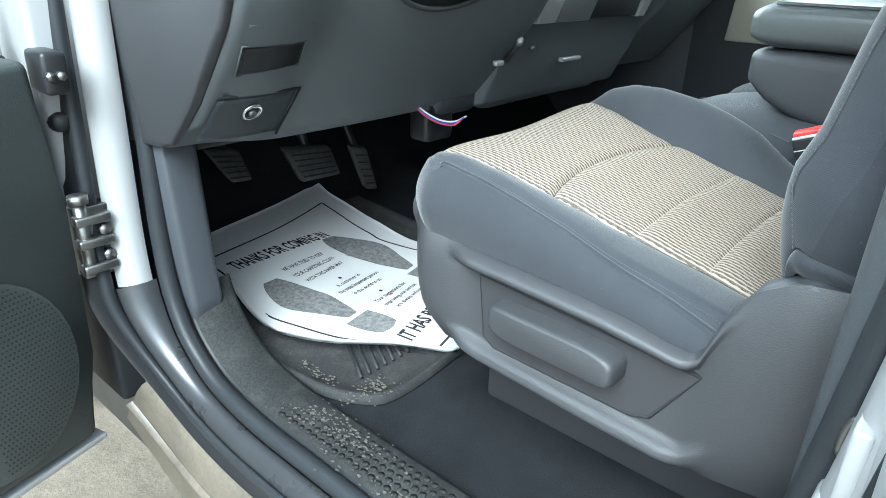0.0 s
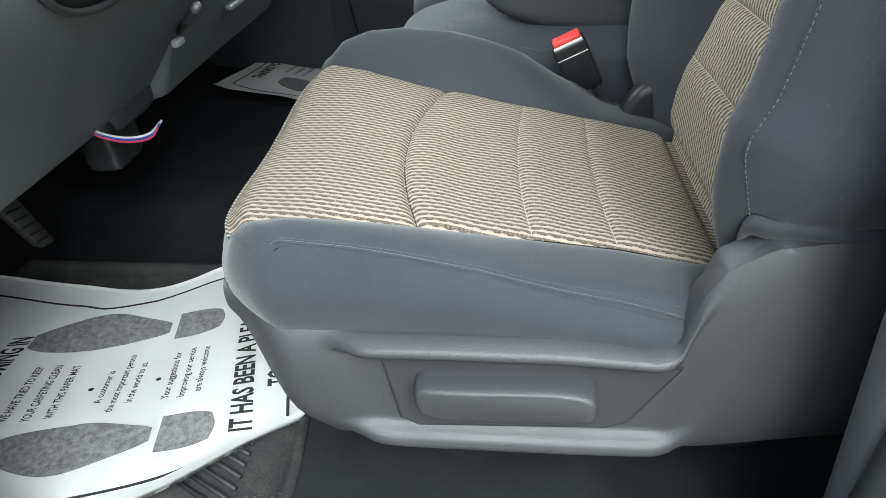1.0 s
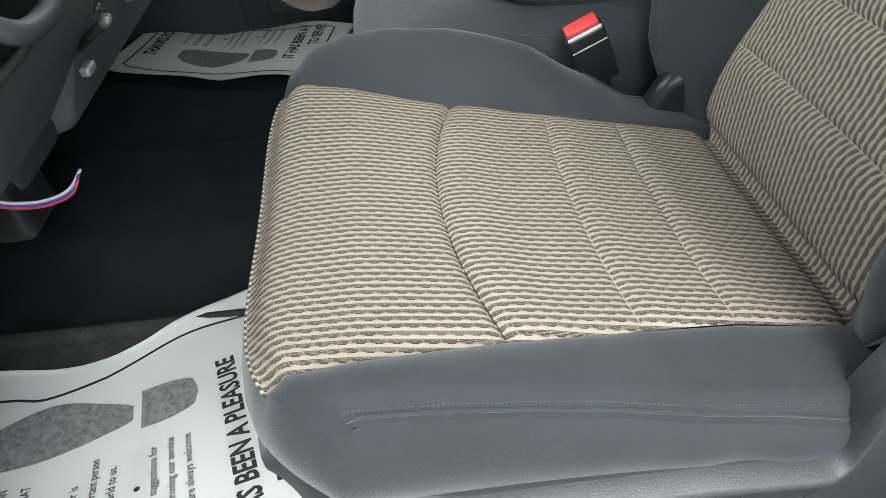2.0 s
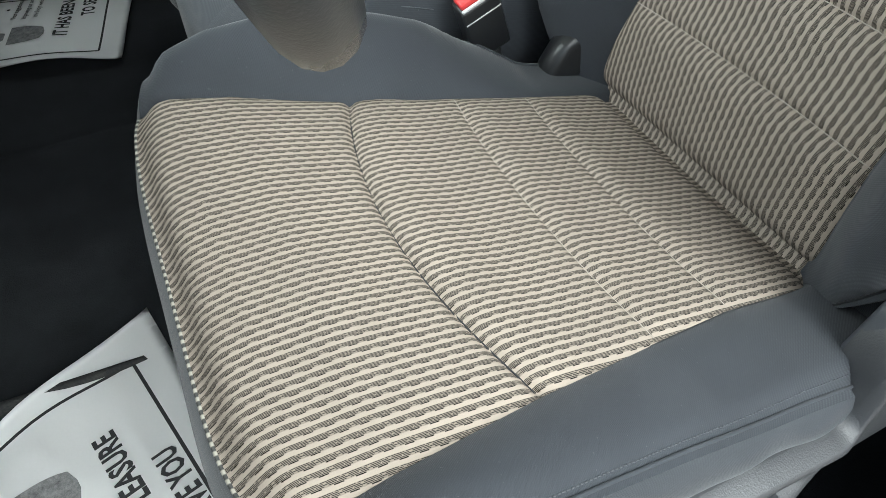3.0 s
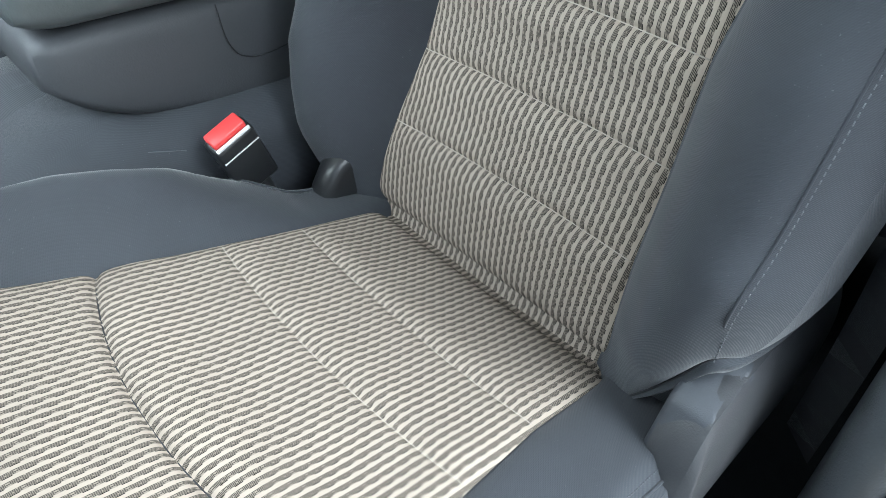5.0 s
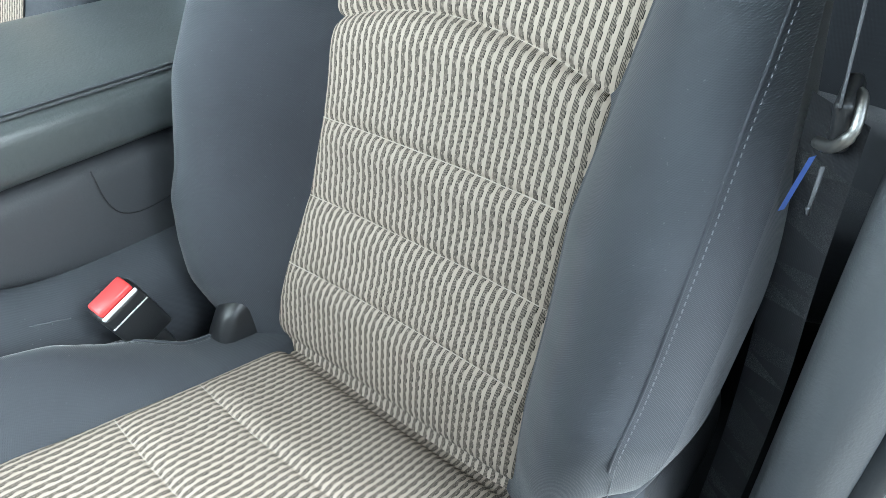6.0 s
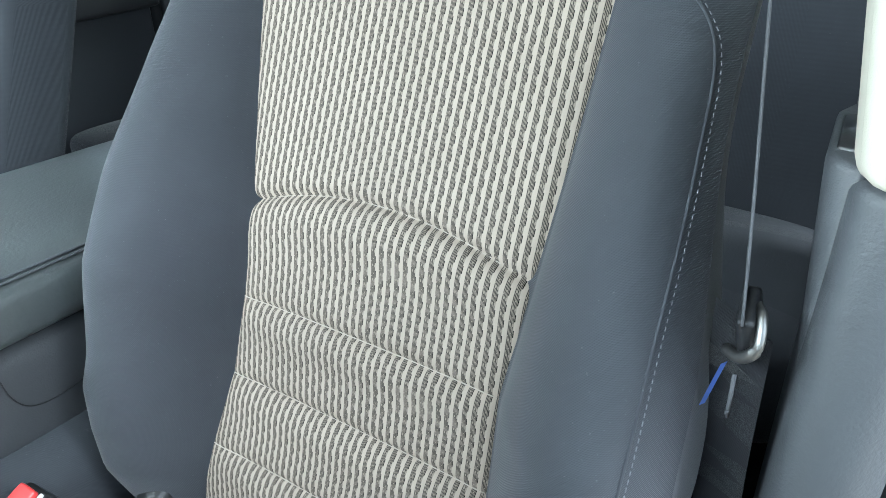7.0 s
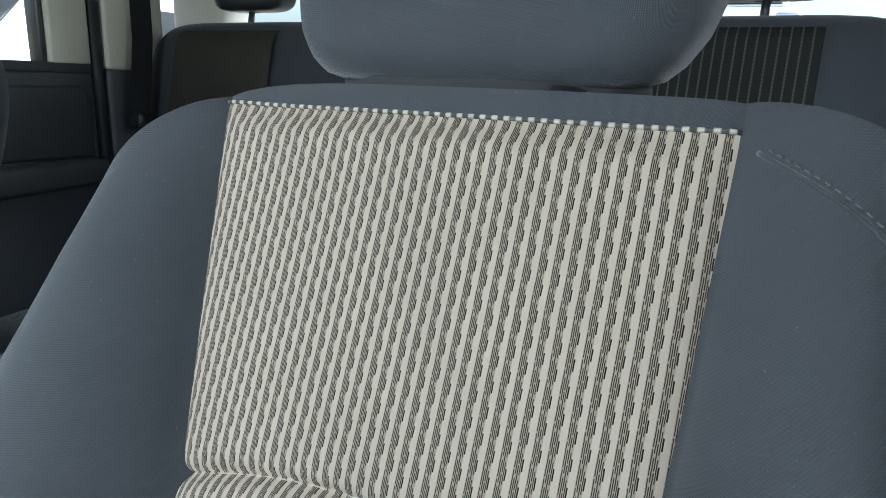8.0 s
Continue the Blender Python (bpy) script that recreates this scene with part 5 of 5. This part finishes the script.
part("top_crease", tube(spline([(0.326, 0.278, 0.3905), (0.318, 0.245, 0.394), (0.308, 0.222, 0.392), (0.298, 0.19, 0.387), (0.29, 0.162, 0.381)], 5), 0.0007, 6), THREAD_DARK, mid)
part("seat_base", box((0.455, 0.08, 0.10), (0.3, 0.5, 0.19), 0.02), BLACK, mid)
arm = thing("folded_console", "folded centre armrest with a black leather pad", "armrest", (0.47, 0.0, 0.45))


def arm_place(a, v):
    """Box of the armrest; a runs round x and z, v along y from the front."""
    ca, sa = math.cos(a), math.sin(a)
    y = 0.262 - v * 0.56
    nose = min(1, (v * 0.56 + 0.012) / 0.085)
    k = math.sin(nose * math.pi / 2) ** 0.55
    x = 0.47 + 0.148 * abs(ca) ** 0.3 * math.copysign(1, ca) * (0.9 + 0.1 * k)
    zb = curve(y, ((-0.3, 0.36), (0.0, 0.372), (0.1, 0.385), (0.18, 0.405), (0.235, 0.428), (0.262, 0.45)))
    top = 0.522
    zc, h = (zb + top) / 2, (top - zb) / 2
    return x, y, zc + h * abs(sa) ** 0.35 * math.copysign(1, sa) * (0.55 + 0.45 * k)


bm = grid(arm_place, [2 * math.pi * i / 48 for i in range(48)], steps(0, 1, 36), lambda a, v: (a * 0.15, v * 0.5), closed=True)
bm.verts.ensure_lookup_table()
bm.faces.new(bm.verts[:48])
part("armrest_box", bm, VINYL_SIDE, arm, "dark grey cloth-sided storage box")


def pad_place(a, v):
    ca, sa = math.cos(a), math.sin(a)
    y = 0.268 - v * 0.56
    k = math.sin(min(1, (v * 0.56 + 0.008) / 0.05) * math.pi / 2) ** 0.6
    x = 0.47 + 0.158 * abs(ca) ** 0.28 * math.copysign(1, ca)
    z = 0.553 + 0.036 * abs(sa) ** 0.5 * math.copysign(1, sa) * (0.4 + 0.6 * k)
    if sa > 0:
        z += 0.006 * (1 - ((x - 0.47) / 0.16) ** 2)
    return x, y, z


bm = grid(pad_place, [2 * math.pi * i / 56 for i in range(56)], steps(0, 1, 40), lambda a, v: (a * 0.15, v * 0.5), closed=True)
bm.verts.ensure_lookup_table()
bm.faces.new(bm.verts[:56])
part("armrest_pad", bm, VINYL, arm, "black grained leather pad")
part("pad_seam", tube([(0.326, y, 0.5865) for y in steps(0.24, -0.28, 30)], 0.0016, 6), THREAD_DARK, arm)
part("pad_seam", tube([(0.332, y, 0.5885) for y in steps(0.24, -0.28, 30)], 0.0016, 6), THREAD_DARK, arm)
part("box_crease", tube(spline([(0.3185, 0.085, 0.512), (0.319, 0.078, 0.47), (0.3195, 0.06, 0.448), (0.32, 0.02, 0.445), (0.3195, -0.05, 0.462)], 5), 0.0007, 5), GROOVE, arm)

# ---- passenger seat ----
pax = thing("passenger_seat", "dark grey cloth passenger seat with a beige centre panel", "car seat", (0.92, 0.1, 0))
part("seat_cushion", pillow(0.92, 0.13, 0.30, 0.265, 0.30, 0.10, 0.33, 48, 0.01), CLOTH, pax)
part("cushion_panel", grid(lambda x, y: (x, y, 0.404 + 0.012 * (1 - ((x - 0.92) / 0.17) ** 2)), steps(0.76, 1.08, 12), steps(-0.1, 0.38, 24), lambda x, y: (x, y)), INSERT, pax)
bm = pillow(0.92, -0.10, 0.62, 0.265, 0.075, 0.33, 0.36, 48)
for q in bm.verts:
    q.co.y -= 0.36 * (q.co.z - 0.40)
part("seat_back", bm, CLOTH, pax)
part("back_panel", grid(lambda x, z: (x, -0.022 - 0.36 * (z - 0.40), z), steps(0.78, 1.06, 10), steps(0.36, 0.88, 24), lambda x, z: (x, z)), INSERT, pax)
bm = pillow(0.92, -0.28, 1.05, 0.14, 0.055, 0.085, 0.4, 32)
part("head_pad", bm, CLOTH, pax)
for x in (0.865, 0.975):
    part("post", tube([(x, -0.27, 0.9), (x, -0.28, 1.0)], 0.006, 8), CHROME, pax)
part("seat_base", box((0.92, 0.12, 0.1), (0.44, 0.48, 0.19), 0.02), BLACK, pax)

# ---- B-pillar, belt ----
bp = thing("b_pillar", "grey plastic lower trim and pale upper trim of the centre pillar", "pillar", (-0.4, -0.2, 0), kind="structure")
def leaning(bm, z0, slope):
    for q in bm.verts:
        q.co.x += slope * max(0.0, q.co.z - z0)
    return bm


part("lower_trim", leaning(prism([(-0.352, -0.075), (-0.357, -0.052), (-0.372, -0.043), (-0.392, -0.046), (-0.41, -0.062), (-0.412, -0.35), (-0.352, -0.35)], "z", -0.02, 0.801, 0.007, 3), -0.02, 0.045), TRIM, bp, "grey grained plastic trim")
part("retractor_cover", leaning(prism([(-0.331, -0.075), (-0.336, -0.065), (-0.35, -0.06), (-0.36, -0.26), (-0.331, -0.165)], "z", 0.60, 0.806, 0.004, 2), 0.60, 0.13), TRIM, bp)
# solid plate, coloured black for the shade inside the belt slot
part("belt_slot_plate", leaning(prism([(-0.309, -0.085), (-0.325, -0.082), (-0.33, -0.15), (-0.309, -0.15)], "z", 0.80, 0.808, 0.001, 1), 0.8, 0.1), BLACK, bp, "black plate painted as the dark belt slot")
part("upper_trim", leaning(prism([(-0.317, -0.045), (-0.323, -0.028), (-0.345, -0.02), (-0.42, -0.03), (-0.44, -0.30), (-0.335, -0.32), (-0.317, -0.29)], "z", 0.806, 1.26, 0.012, 3), 0.806, 0.2), BEIGE, bp, "pale cream upper trim")
# panel added behind the trim to stand for the dark space there
part("dark_backing_panel", box((-0.385, -0.26, 0.95), (0.11, 0.02, 0.7), 0.004), PLASTIC, bp)
part("pillar_jamb", prism([(-0.385, -0.078), (-0.43, -0.085), (-0.50, -0.10), (-0.545, -0.12), (-0.56, -0.15), (-0.56, -0.30), (-0.385, -0.30)], "z", -0.2, 1.25, 0.006, 2), PAINT, bp, "silver painted door jamb")
part("jamb_boss", box((-0.425, -0.078, 0.285), (0.07, 0.026, 0.045), 0.009, 3), PAINT, bp)
striker = thing("door_striker", "bent metal door striker loop on the jamb", "striker", (-0.43, -0.09, 0.34))
part("loop", tube(spline([(-0.435, -0.10, 0.362), (-0.412, -0.078, 0.362), (-0.409, -0.072, 0.356), (-0.409, -0.070, 0.338), (-0.412, -0.073, 0.331), (-0.435, -0.095, 0.331)], 4), 0.0032, 8), METAL, striker)
part("plate", box((-0.432, -0.082, 0.347), (0.05, 0.012, 0.07), 0.003), PAINT, striker)
belt = thing("seat_belt", "black webbing seat belt hanging beside the seat back", "seat belt", (-0.3, -0.12, 0.7))


def webbing(points, width, side):
    bm = bmesh.new()
    lay = bm.loops.layers.uv.new("UVMap")
    pts = [Vector(p) for p in points]
    sd = Vector(side).normalized() * width / 2
    run = 0
    prev = None
    for i, p in enumerate(pts):
        if i:
            run += (p - pts[i - 1]).length
        row = [(bm.verts.new(p - sd), (0, run)), (bm.verts.new(p + sd), (width, run))]
        if prev:
            quad = (prev[0], prev[1], row[1], row[0])
            f = bm.faces.new([q for q, _ in quad])
            for lp, (_, uv) in zip(f.loops, quad):
                lp[lay].uv = uv
        prev = row
    bmesh.ops.solidify(bm, geom=bm.faces[:], thickness=0.0014)
    return bm


part("upper_webbing", webbing(spline([(-0.207, -0.19, 1.20), (-0.240, -0.135, 0.98), (-0.262, -0.10, 0.86), (-0.279, -0.072, 0.77), (-0.288, -0.062, 0.71)], 6), 0.046, (0.12, -1, -0.25)), WEB, belt)
part("lower_webbing", webbing(spline([(-0.289, -0.062, 0.71), (-0.296, -0.085, 0.60), (-0.306, -0.11, 0.48), (-0.312, -0.14, 0.34), (-0.315, -0.15, 0.2)], 6), 0.047, (0.75, -0.66, 0)), WEB, belt)
part("webbing_edge", tube(spline([(-0.2425, -0.112, 0.986), (-0.2645, -0.077, 0.866), (-0.2815, -0.049, 0.776), (-0.2905, -0.040, 0.718)], 4), 0.0009, 5), THREAD_DARK, belt)
tongue = part("latch_tongue", tube(spline([(-0.2850, -0.0580, 0.6900), (-0.2930, -0.0470, 0.6940), (-0.2995, -0.0410, 0.7040), (-0.3005, -0.0420, 0.7120), (-0.2980, -0.0500, 0.7220), (-0.2940, -0.0600, 0.7220)], 5), [0.0036 if k < 11 else 0.0028 for k in range(26)], 10), METAL, belt, "dull metal latch tongue")
part("tongue_grip", box((-0.2930, -0.0600, 0.7090), (0.010, 0.03, 0.034), 0.004, 3, pose(0, 0, 0, -20, 10, 0)), BLACK, belt)
part("blue_tag", webbing([(-0.286, -0.054, 0.683), (-0.2825, -0.0625, 0.660), (-0.279, -0.071, 0.636)], 0.0045, (0.6, 0.7, -0.2)), BLUE_TAG, belt, "small blue tag")
part("loose_thread", tube([(-0.2930, -0.0490, 0.6810), (-0.2950, -0.0480, 0.6510), (-0.2940, -0.0470, 0.6560)], 0.0013, 6), THREAD_DARK, belt)

# ---- rear bench ----
bench = thing("rear_bench", "dark cloth rear bench with beige panels coloured near black", "bench seat", (0.45, -1.0, 0.3))
part("bench_cushion", pillow(0.47, -0.78, 0.30, 0.86, 0.26, 0.10, 0.25, 64), CLOTH, bench)
for cx, w, p0, p1, hx in ((-0.03, 0.35, -0.20, 0.16, -0.10), (1.06, 0.36, 0.955, 1.285, 1.12)):
    bm = pillow(cx, -1.04, 0.66, w, 0.07, 0.385, 0.3, 48)
    for q in bm.verts:
        q.co.y -= 0.22 * (q.co.z - 0.35)
    part("bench_back", bm, CLOTH, bench)
    part("bench_panel", grid(lambda x, z: (x, -0.963 - 0.22 * (z - 0.35) + 0.004 - 0.05 * soft((z - 1.0) / 0.05), z + 0.0), steps(p0, p1, 10), steps(0.80 if cx < 0 else 0.36, 1.035, 28), lambda x, z: (x, z)), INSERT_REAR if cx < 0 else REAR_PLAIN, bench, "beige bench panel coloured near black for the dim rear cab")
    hp = part("rear_headrest", pillow(hx, -1.22, 1.15, 0.12, 0.045, 0.075, 0.4, 32), BLACK, bench)
    part("rear_post", tube([(hx, -1.20, 1.02), (hx, -1.215, 1.1)], 0.008, 8), BLACK, hp)
rb = thing("rear_seat_belt", "grey-black rear belt hanging by the rear pillar", "seat belt", (1.35, -1.03, 0.8))
part("rear_webbing", webbing([(1.36, -1.06, 1.24), (1.355, -1.055, 1.0), (1.34, -1.02, 0.80)], 0.05, (0.5, 0.86, 0)), WEB, rb)
part("rear_tongue", box((1.34, -1.015, 0.79), (0.05, 0.03, 0.04), 0.008), BLACK, rb)


# ---- closed doors and cab shell ----
def side_door(name, label, x_in, out, y0, y1, cream=0.0):
    """A closed door: out is the outward sign along x; cream is the width of a pale post at its rear."""
    d = thing(name, label, "truck door", (x_in, (y0 + y1) / 2, 0.3))
    x_out = x_in + out * 0.12
    lo, hi = sorted((x_in, x_out))
    w0 = y0 + cream
    part("door_panel", prism(((y0, -0.16), (y0, 0.90), (y1, 0.90), (y1, -0.16)), "x", lo + 0.012, hi, 0.008), PAINT, d)
    part("door_trim", prism(((y0 + 0.01, -0.02), (y0 + 0.01, 0.905), (y1 - 0.02, 0.905), (y1 - 0.02, -0.02)), "x", *sorted((x_in, x_in + out * 0.02)), 0.006), PLASTIC_DARK, d, "dark grey trim")
    part("trim_inset", prism(((y0 + 0.02, 0.70), (y0 + 0.028, 0.85), (y0 + 0.045, 0.876), (y1 - 0.08, 0.87), (y1 - 0.06, 0.70)), "x", *sorted((x_in - out * 0.010, x_in + out * 0.01)), 0.012, 3), VINYL_SIDE, d)
    part("armrest", prism(((y0 + 0.01, 0.64), (y0 + 0.02, 0.70), (y1 - 0.12, 0.69), (y1 - 0.08, 0.61)), "x", *sorted((x_in - out * 0.055, x_in + out * 0.01)), 0.014, 3), PLASTIC, d)
    part("map_pocket", prism(((y0 + 0.08, 0.06), (y0 + 0.06, 0.22), (y1 - 0.10, 0.24), (y1 - 0.12, 0.06)), "x", *sorted((x_in - out * 0.03, x_in + out * 0.01)), 0.012, 3), PLASTIC_DARK, d)
    part("window_ledge", prism(((y0 + 0.004, 0.902), (y0 + 0.004, 0.93), (y1 - 0.01, 0.93), (y1 - 0.01, 0.902)), "x", *sorted((x_in + out * 0.004, x_in + out * 0.085)), 0.008, 2), PLASTIC, d)
    if cream:
        part("post_trim", prism(((y0 + 0.002, 0.925), (y0 + 0.002, 1.24), (w0, 1.24), (w0, 0.925)), "x", *sorted((x_in + out * 0.006, x_in + out * 0.06)), 0.008, 2), BEIGE, d, "cream post trim")
    for a, b in ((w0, w0 + 0.016 if cream else w0 + 0.05), (y1 - 0.05, y1)):
        part("window_post", prism(((a, 0.925), (a, 1.22), (b, 1.22), (b, 0.925)), "x", *sorted((x_in + out * 0.02, x_in + out * 0.07)), 0.006), BLACK, d)
    p = part("window_pane", prism(((w0 + 0.01, 0.92), (w0 + 0.01, 1.2), (y1 - 0.05, 1.2), (y1 - 0.05, 0.92)), "x", *sorted((x_in + out * 0.04, x_in + out * 0.044))), GLASS, d, smooth=False)
    p.visible_shadow = False
    return d


pass_door = side_door("passenger_door", "closed passenger door with grey and beige trim", 1.40, 1, -0.10, 0.82)
part("beige_inset", prism(((-0.06, 0.425), (-0.06, 0.60), (0.66, 0.60), (0.675, 0.425)), "x", 1.388, 1.41, 0.006), BEIGE, pass_door, "beige trim panel")
side_door("rear_door", "closed rear passenger door with dark trim and armrest", 1.40, 1, -0.945, -0.30, 0.105)
side_door("rear_door", "closed rear driver-side door with dark trim", -0.44, -1, -0.945, -0.32, 0.105)
cab = thing("truck_cab", "silver truck cab shell with cream pillars", "truck cab", (0.48, -0.2, 0), kind="structure")
part("side_closure", box((1.448, 1.105, 0.3), (0.10, 0.65, 1.0), 0.01), PLASTIC_DARK, cab, "dark passenger kick panel")
part("roof", box((0.48, -0.28, 1.345), (1.98, 2.25, 0.05), 0.02, 3), PAINT, cab)
for x, o in ((1.43, 1), (-0.47, -1)):
    part("roof_rail", box((x, -0.27, 1.27), (0.09, 2.1, 0.10), 0.012), PAINT, cab)
for y, w in ((-0.20, 0.19), (-1.07, 0.18)):
    part("pillar_trim", box((1.435, y, 1.085), (0.075, w, 0.34), 0.012), BEIGE, cab, "cream pillar trim")
    part("pillar_base", box((1.45, y, 0.38), (0.10, w, 1.08), 0.01), PLASTIC_DARK, cab)
part("door_seal", box((1.43, -0.962, 0.6), (0.05, 0.03, 1.3), 0.01), SEAL, cab, "black door seal")
part("rear_corner", box((1.36, -1.30, 0.93), (0.2, 0.12, 0.68), 0.02), BEIGE, cab)
part("rear_corner", box((-0.40, -1.30, 0.93), (0.2, 0.12, 0.68), 0.02), BEIGE, cab)
part("rear_pillar", box((-0.47, -1.1, 0.5), (0.09, 0.22, 1.5), 0.012), PAINT, cab)
part("back_wall", box((0.48, -1.36, 0.37), (2.0, 0.05, 0.98), 0.008), PLASTIC_DARK, cab)
part("rear_header", box((0.48, -1.35, 1.25), (1.7, 0.06, 0.10), 0.01), BEIGE, cab)
g = part("rear_window", box((0.48, -1.36, 1.03), (1.56, 0.005, 0.36)), GLASS, cab, smooth=False)
g.visible_shadow = False
part("firewall", box((0.48, 1.40, 0.36), (1.92, 0.04, 0.84), 0.006), BLACK, cab)
g = part("windshield", sheet(((-0.40, 1.36, 0.79), (1.36, 1.36, 0.79), (1.28, 0.78, 1.28), (-0.32, 0.78, 1.28)), 0.005), GLASS, cab, smooth=False)
g.visible_shadow = False
for x0, x1 in ((-0.45, -0.36), (1.41, 1.32)):
    part("windshield_pillar", tube([(x0, 1.36, 0.78), (x1, 0.80, 1.27)], 0.035, 10), PAINT, cab)
part("hood", box((0.48, 1.95, 0.66), (1.7, 1.15, 0.16), 0.06, 4), PAINT, cab)
for x in (-0.46, 1.42):
    part("fender", box((x, 1.98, 0.33), (0.22, 1.15, 0.62), 0.06, 4), PAINT, cab)
part("grille", box((0.48, 2.52, 0.34), (1.6, 0.08, 0.55), 0.03, 3), BLACK, cab)
part("underbody", box((0.48, 0.0, -0.22), (1.86, 2.7, 0.16), 0.02), BLACK, cab)
bed = thing("truck_bed", "silver pickup bed behind the cab", "truck bed", (0.48, -2.3, 0))
for x in (-0.46, 1.42):
    part("bed_side", box((x, -2.35, 0.2), (0.12, 1.8, 0.62), 0.03, 3), PAINT, bed)
part("bed_floor", box((0.48, -2.35, -0.05), (1.78, 1.8, 0.06), 0.01), PAINT, bed)
part("tailgate", box((0.48, -3.25, 0.2), (1.9, 0.06, 0.6), 0.02, 3), PAINT, bed)


def wheel(x, y, z, r, parent, w=0.24):
    p = part("wheel", tube([(x - w / 2, y, z), (x - w / 2 + 0.02, y, z), (x + w / 2 - 0.02, y, z), (x + w / 2, y, z)], [r * 0.9, r, r, r * 0.9], 32), RUBBER, parent)
    part("rim", tube([(x - w / 2 - 0.006, y, z), (x + w / 2 + 0.006, y, z)], r * 0.58, 24), SILVER, p)


for x in (-0.42, 1.38):
    wheel(x, 2.05, -0.25, 0.38, cab)
    wheel(x, -2.3, -0.25, 0.38, bed)

# headliner
solo("ceiling", box((0.48, -0.28, 1.305), (1.84, 2.1, 0.025), 0.008), HEADLINER, "pale grey cloth headliner", "ceiling", "structure")

# ---- outside ----
GZ = -0.63


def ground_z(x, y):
    """Level round the truck; banked behind it and on its far side to fit the camera's view."""
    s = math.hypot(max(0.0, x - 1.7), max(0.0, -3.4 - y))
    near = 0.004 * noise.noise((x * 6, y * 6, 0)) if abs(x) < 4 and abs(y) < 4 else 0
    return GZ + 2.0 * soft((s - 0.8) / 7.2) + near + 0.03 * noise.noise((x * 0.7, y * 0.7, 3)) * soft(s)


LINES = sorted(set([-900, -200, -60, -30, 30, 60, 200, 900] + [round(-20 + 0.5 * i, 3) for i in range(81)] + [round(-4 + 0.1 * i, 3) for i in range(81)]))
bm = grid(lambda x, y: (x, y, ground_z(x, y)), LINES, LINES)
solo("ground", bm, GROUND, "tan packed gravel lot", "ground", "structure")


def car(name, label, loc, turn, body_mat, h=1.45):
    c = thing(name, label, "car", loc, "parked cars")
    m = Matrix.Translation(loc) @ pose(0, 0, 0, 0, 0, turn)
    low = [(-2.2, 0.25), (-2.25, 0.55), (-2.1, 0.85), (-1.2, 0.92), (1.0, 0.95), (2.0, 0.80), (2.25, 0.55), (2.2, 0.25)]
    top = [(-1.35, 0.90), (-0.95, h - 0.05), (-0.6, h), (0.3, h), (0.75, h - 0.08), (1.25, 0.92)]

    def piece(nm, bm, mt, par, lab=""):
        bmesh.ops.transform(bm, matrix=m, verts=bm.verts)
        return part(nm, bm, mt, par, lab)
    bdy = piece("body", prism(low, "x", -0.88, 0.88, 0.09, 3), body_mat, c)
    piece("cabin", prism(top, "x", -0.72, 0.72, 0.06, 3), body_mat, c)
    for sx in (-1, 1):
        piece("side_window", prism([(-1.1, 0.98), (-0.85, h - 0.12), (0.45, h - 0.12), (0.95, 0.98)], "x", *sorted((sx * 0.70, sx * 0.735)), 0.01), BLACK, c, "dark side glass")
        piece("tail_lamp", box((sx * 0.68, -2.2, 0.72), (0.3, 0.1, 0.14), 0.03), RED, c, "red tail lamp")
        piece("head_lamp", box((sx * 0.66, 2.16, 0.66), (0.32, 0.12, 0.14), 0.03), CHROME, c)
    piece("rear_window", sheet(((-0.6, -1.36, 0.97), (0.6, -1.36, 0.97), (0.55, -1.02, h - 0.1), (-0.55, -1.02, h - 0.1)), 0.02), BLACK, c)
    piece("front_window", sheet(((0.6, 1.22, 0.97), (-0.6, 1.22, 0.97), (-0.55, 0.82, h - 0.12), (0.55, 0.82, h - 0.12)), 0.02), BLACK, c)
    for x in (-0.8, 0.8):
        for y in (-1.35, 1.4):
            w = piece("wheel", tube([(x - 0.1, y, 0.32), (x - 0.08, y, 0.32), (x + 0.08, y, 0.32), (x + 0.1, y, 0.32)], [0.28, 0.32, 0.32, 0.28], 28), RUBBER, c)
            piece("hubcap", tube([(x - 0.107, y, 0.32), (x + 0.107, y, 0.32)], 0.18, 18), SILVER, w)
    return c


WHITE_PAINT = car_paint("white_car_paint", (0.8, 0.8, 0.8))
BLUE_PAINT = car_paint("blue_car_paint", (0.12, 0.2, 0.42))
GREY_PAINT = car_paint("grey_car_paint", (0.45, 0.46, 0.47))
car("parked_car", "white sedan parked beside the truck on gravel", (5.4, -3.5, ground_z(5.4, -3.5)), 8, WHITE_PAINT)
car("parked_car", "light grey sedan parked further along the lot", (9.6, -5.8, ground_z(9.6, -5.8)), 10, GREY_PAINT)
car("parked_car", "white sedan parked behind the truck", (1.0, -13.6, ground_z(1.0, -13.6)), 4, WHITE_PAINT)
car("parked_car", "blue sedan parked behind the truck", (-2.2, -10.2, ground_z(-2.2, -10.2)), -6, BLUE_PAINT)
car("parked_car", "grey sedan parked behind the truck", (7.0, -12.0, ground_z(7.0, -12.0)), 2, GREY_PAINT)
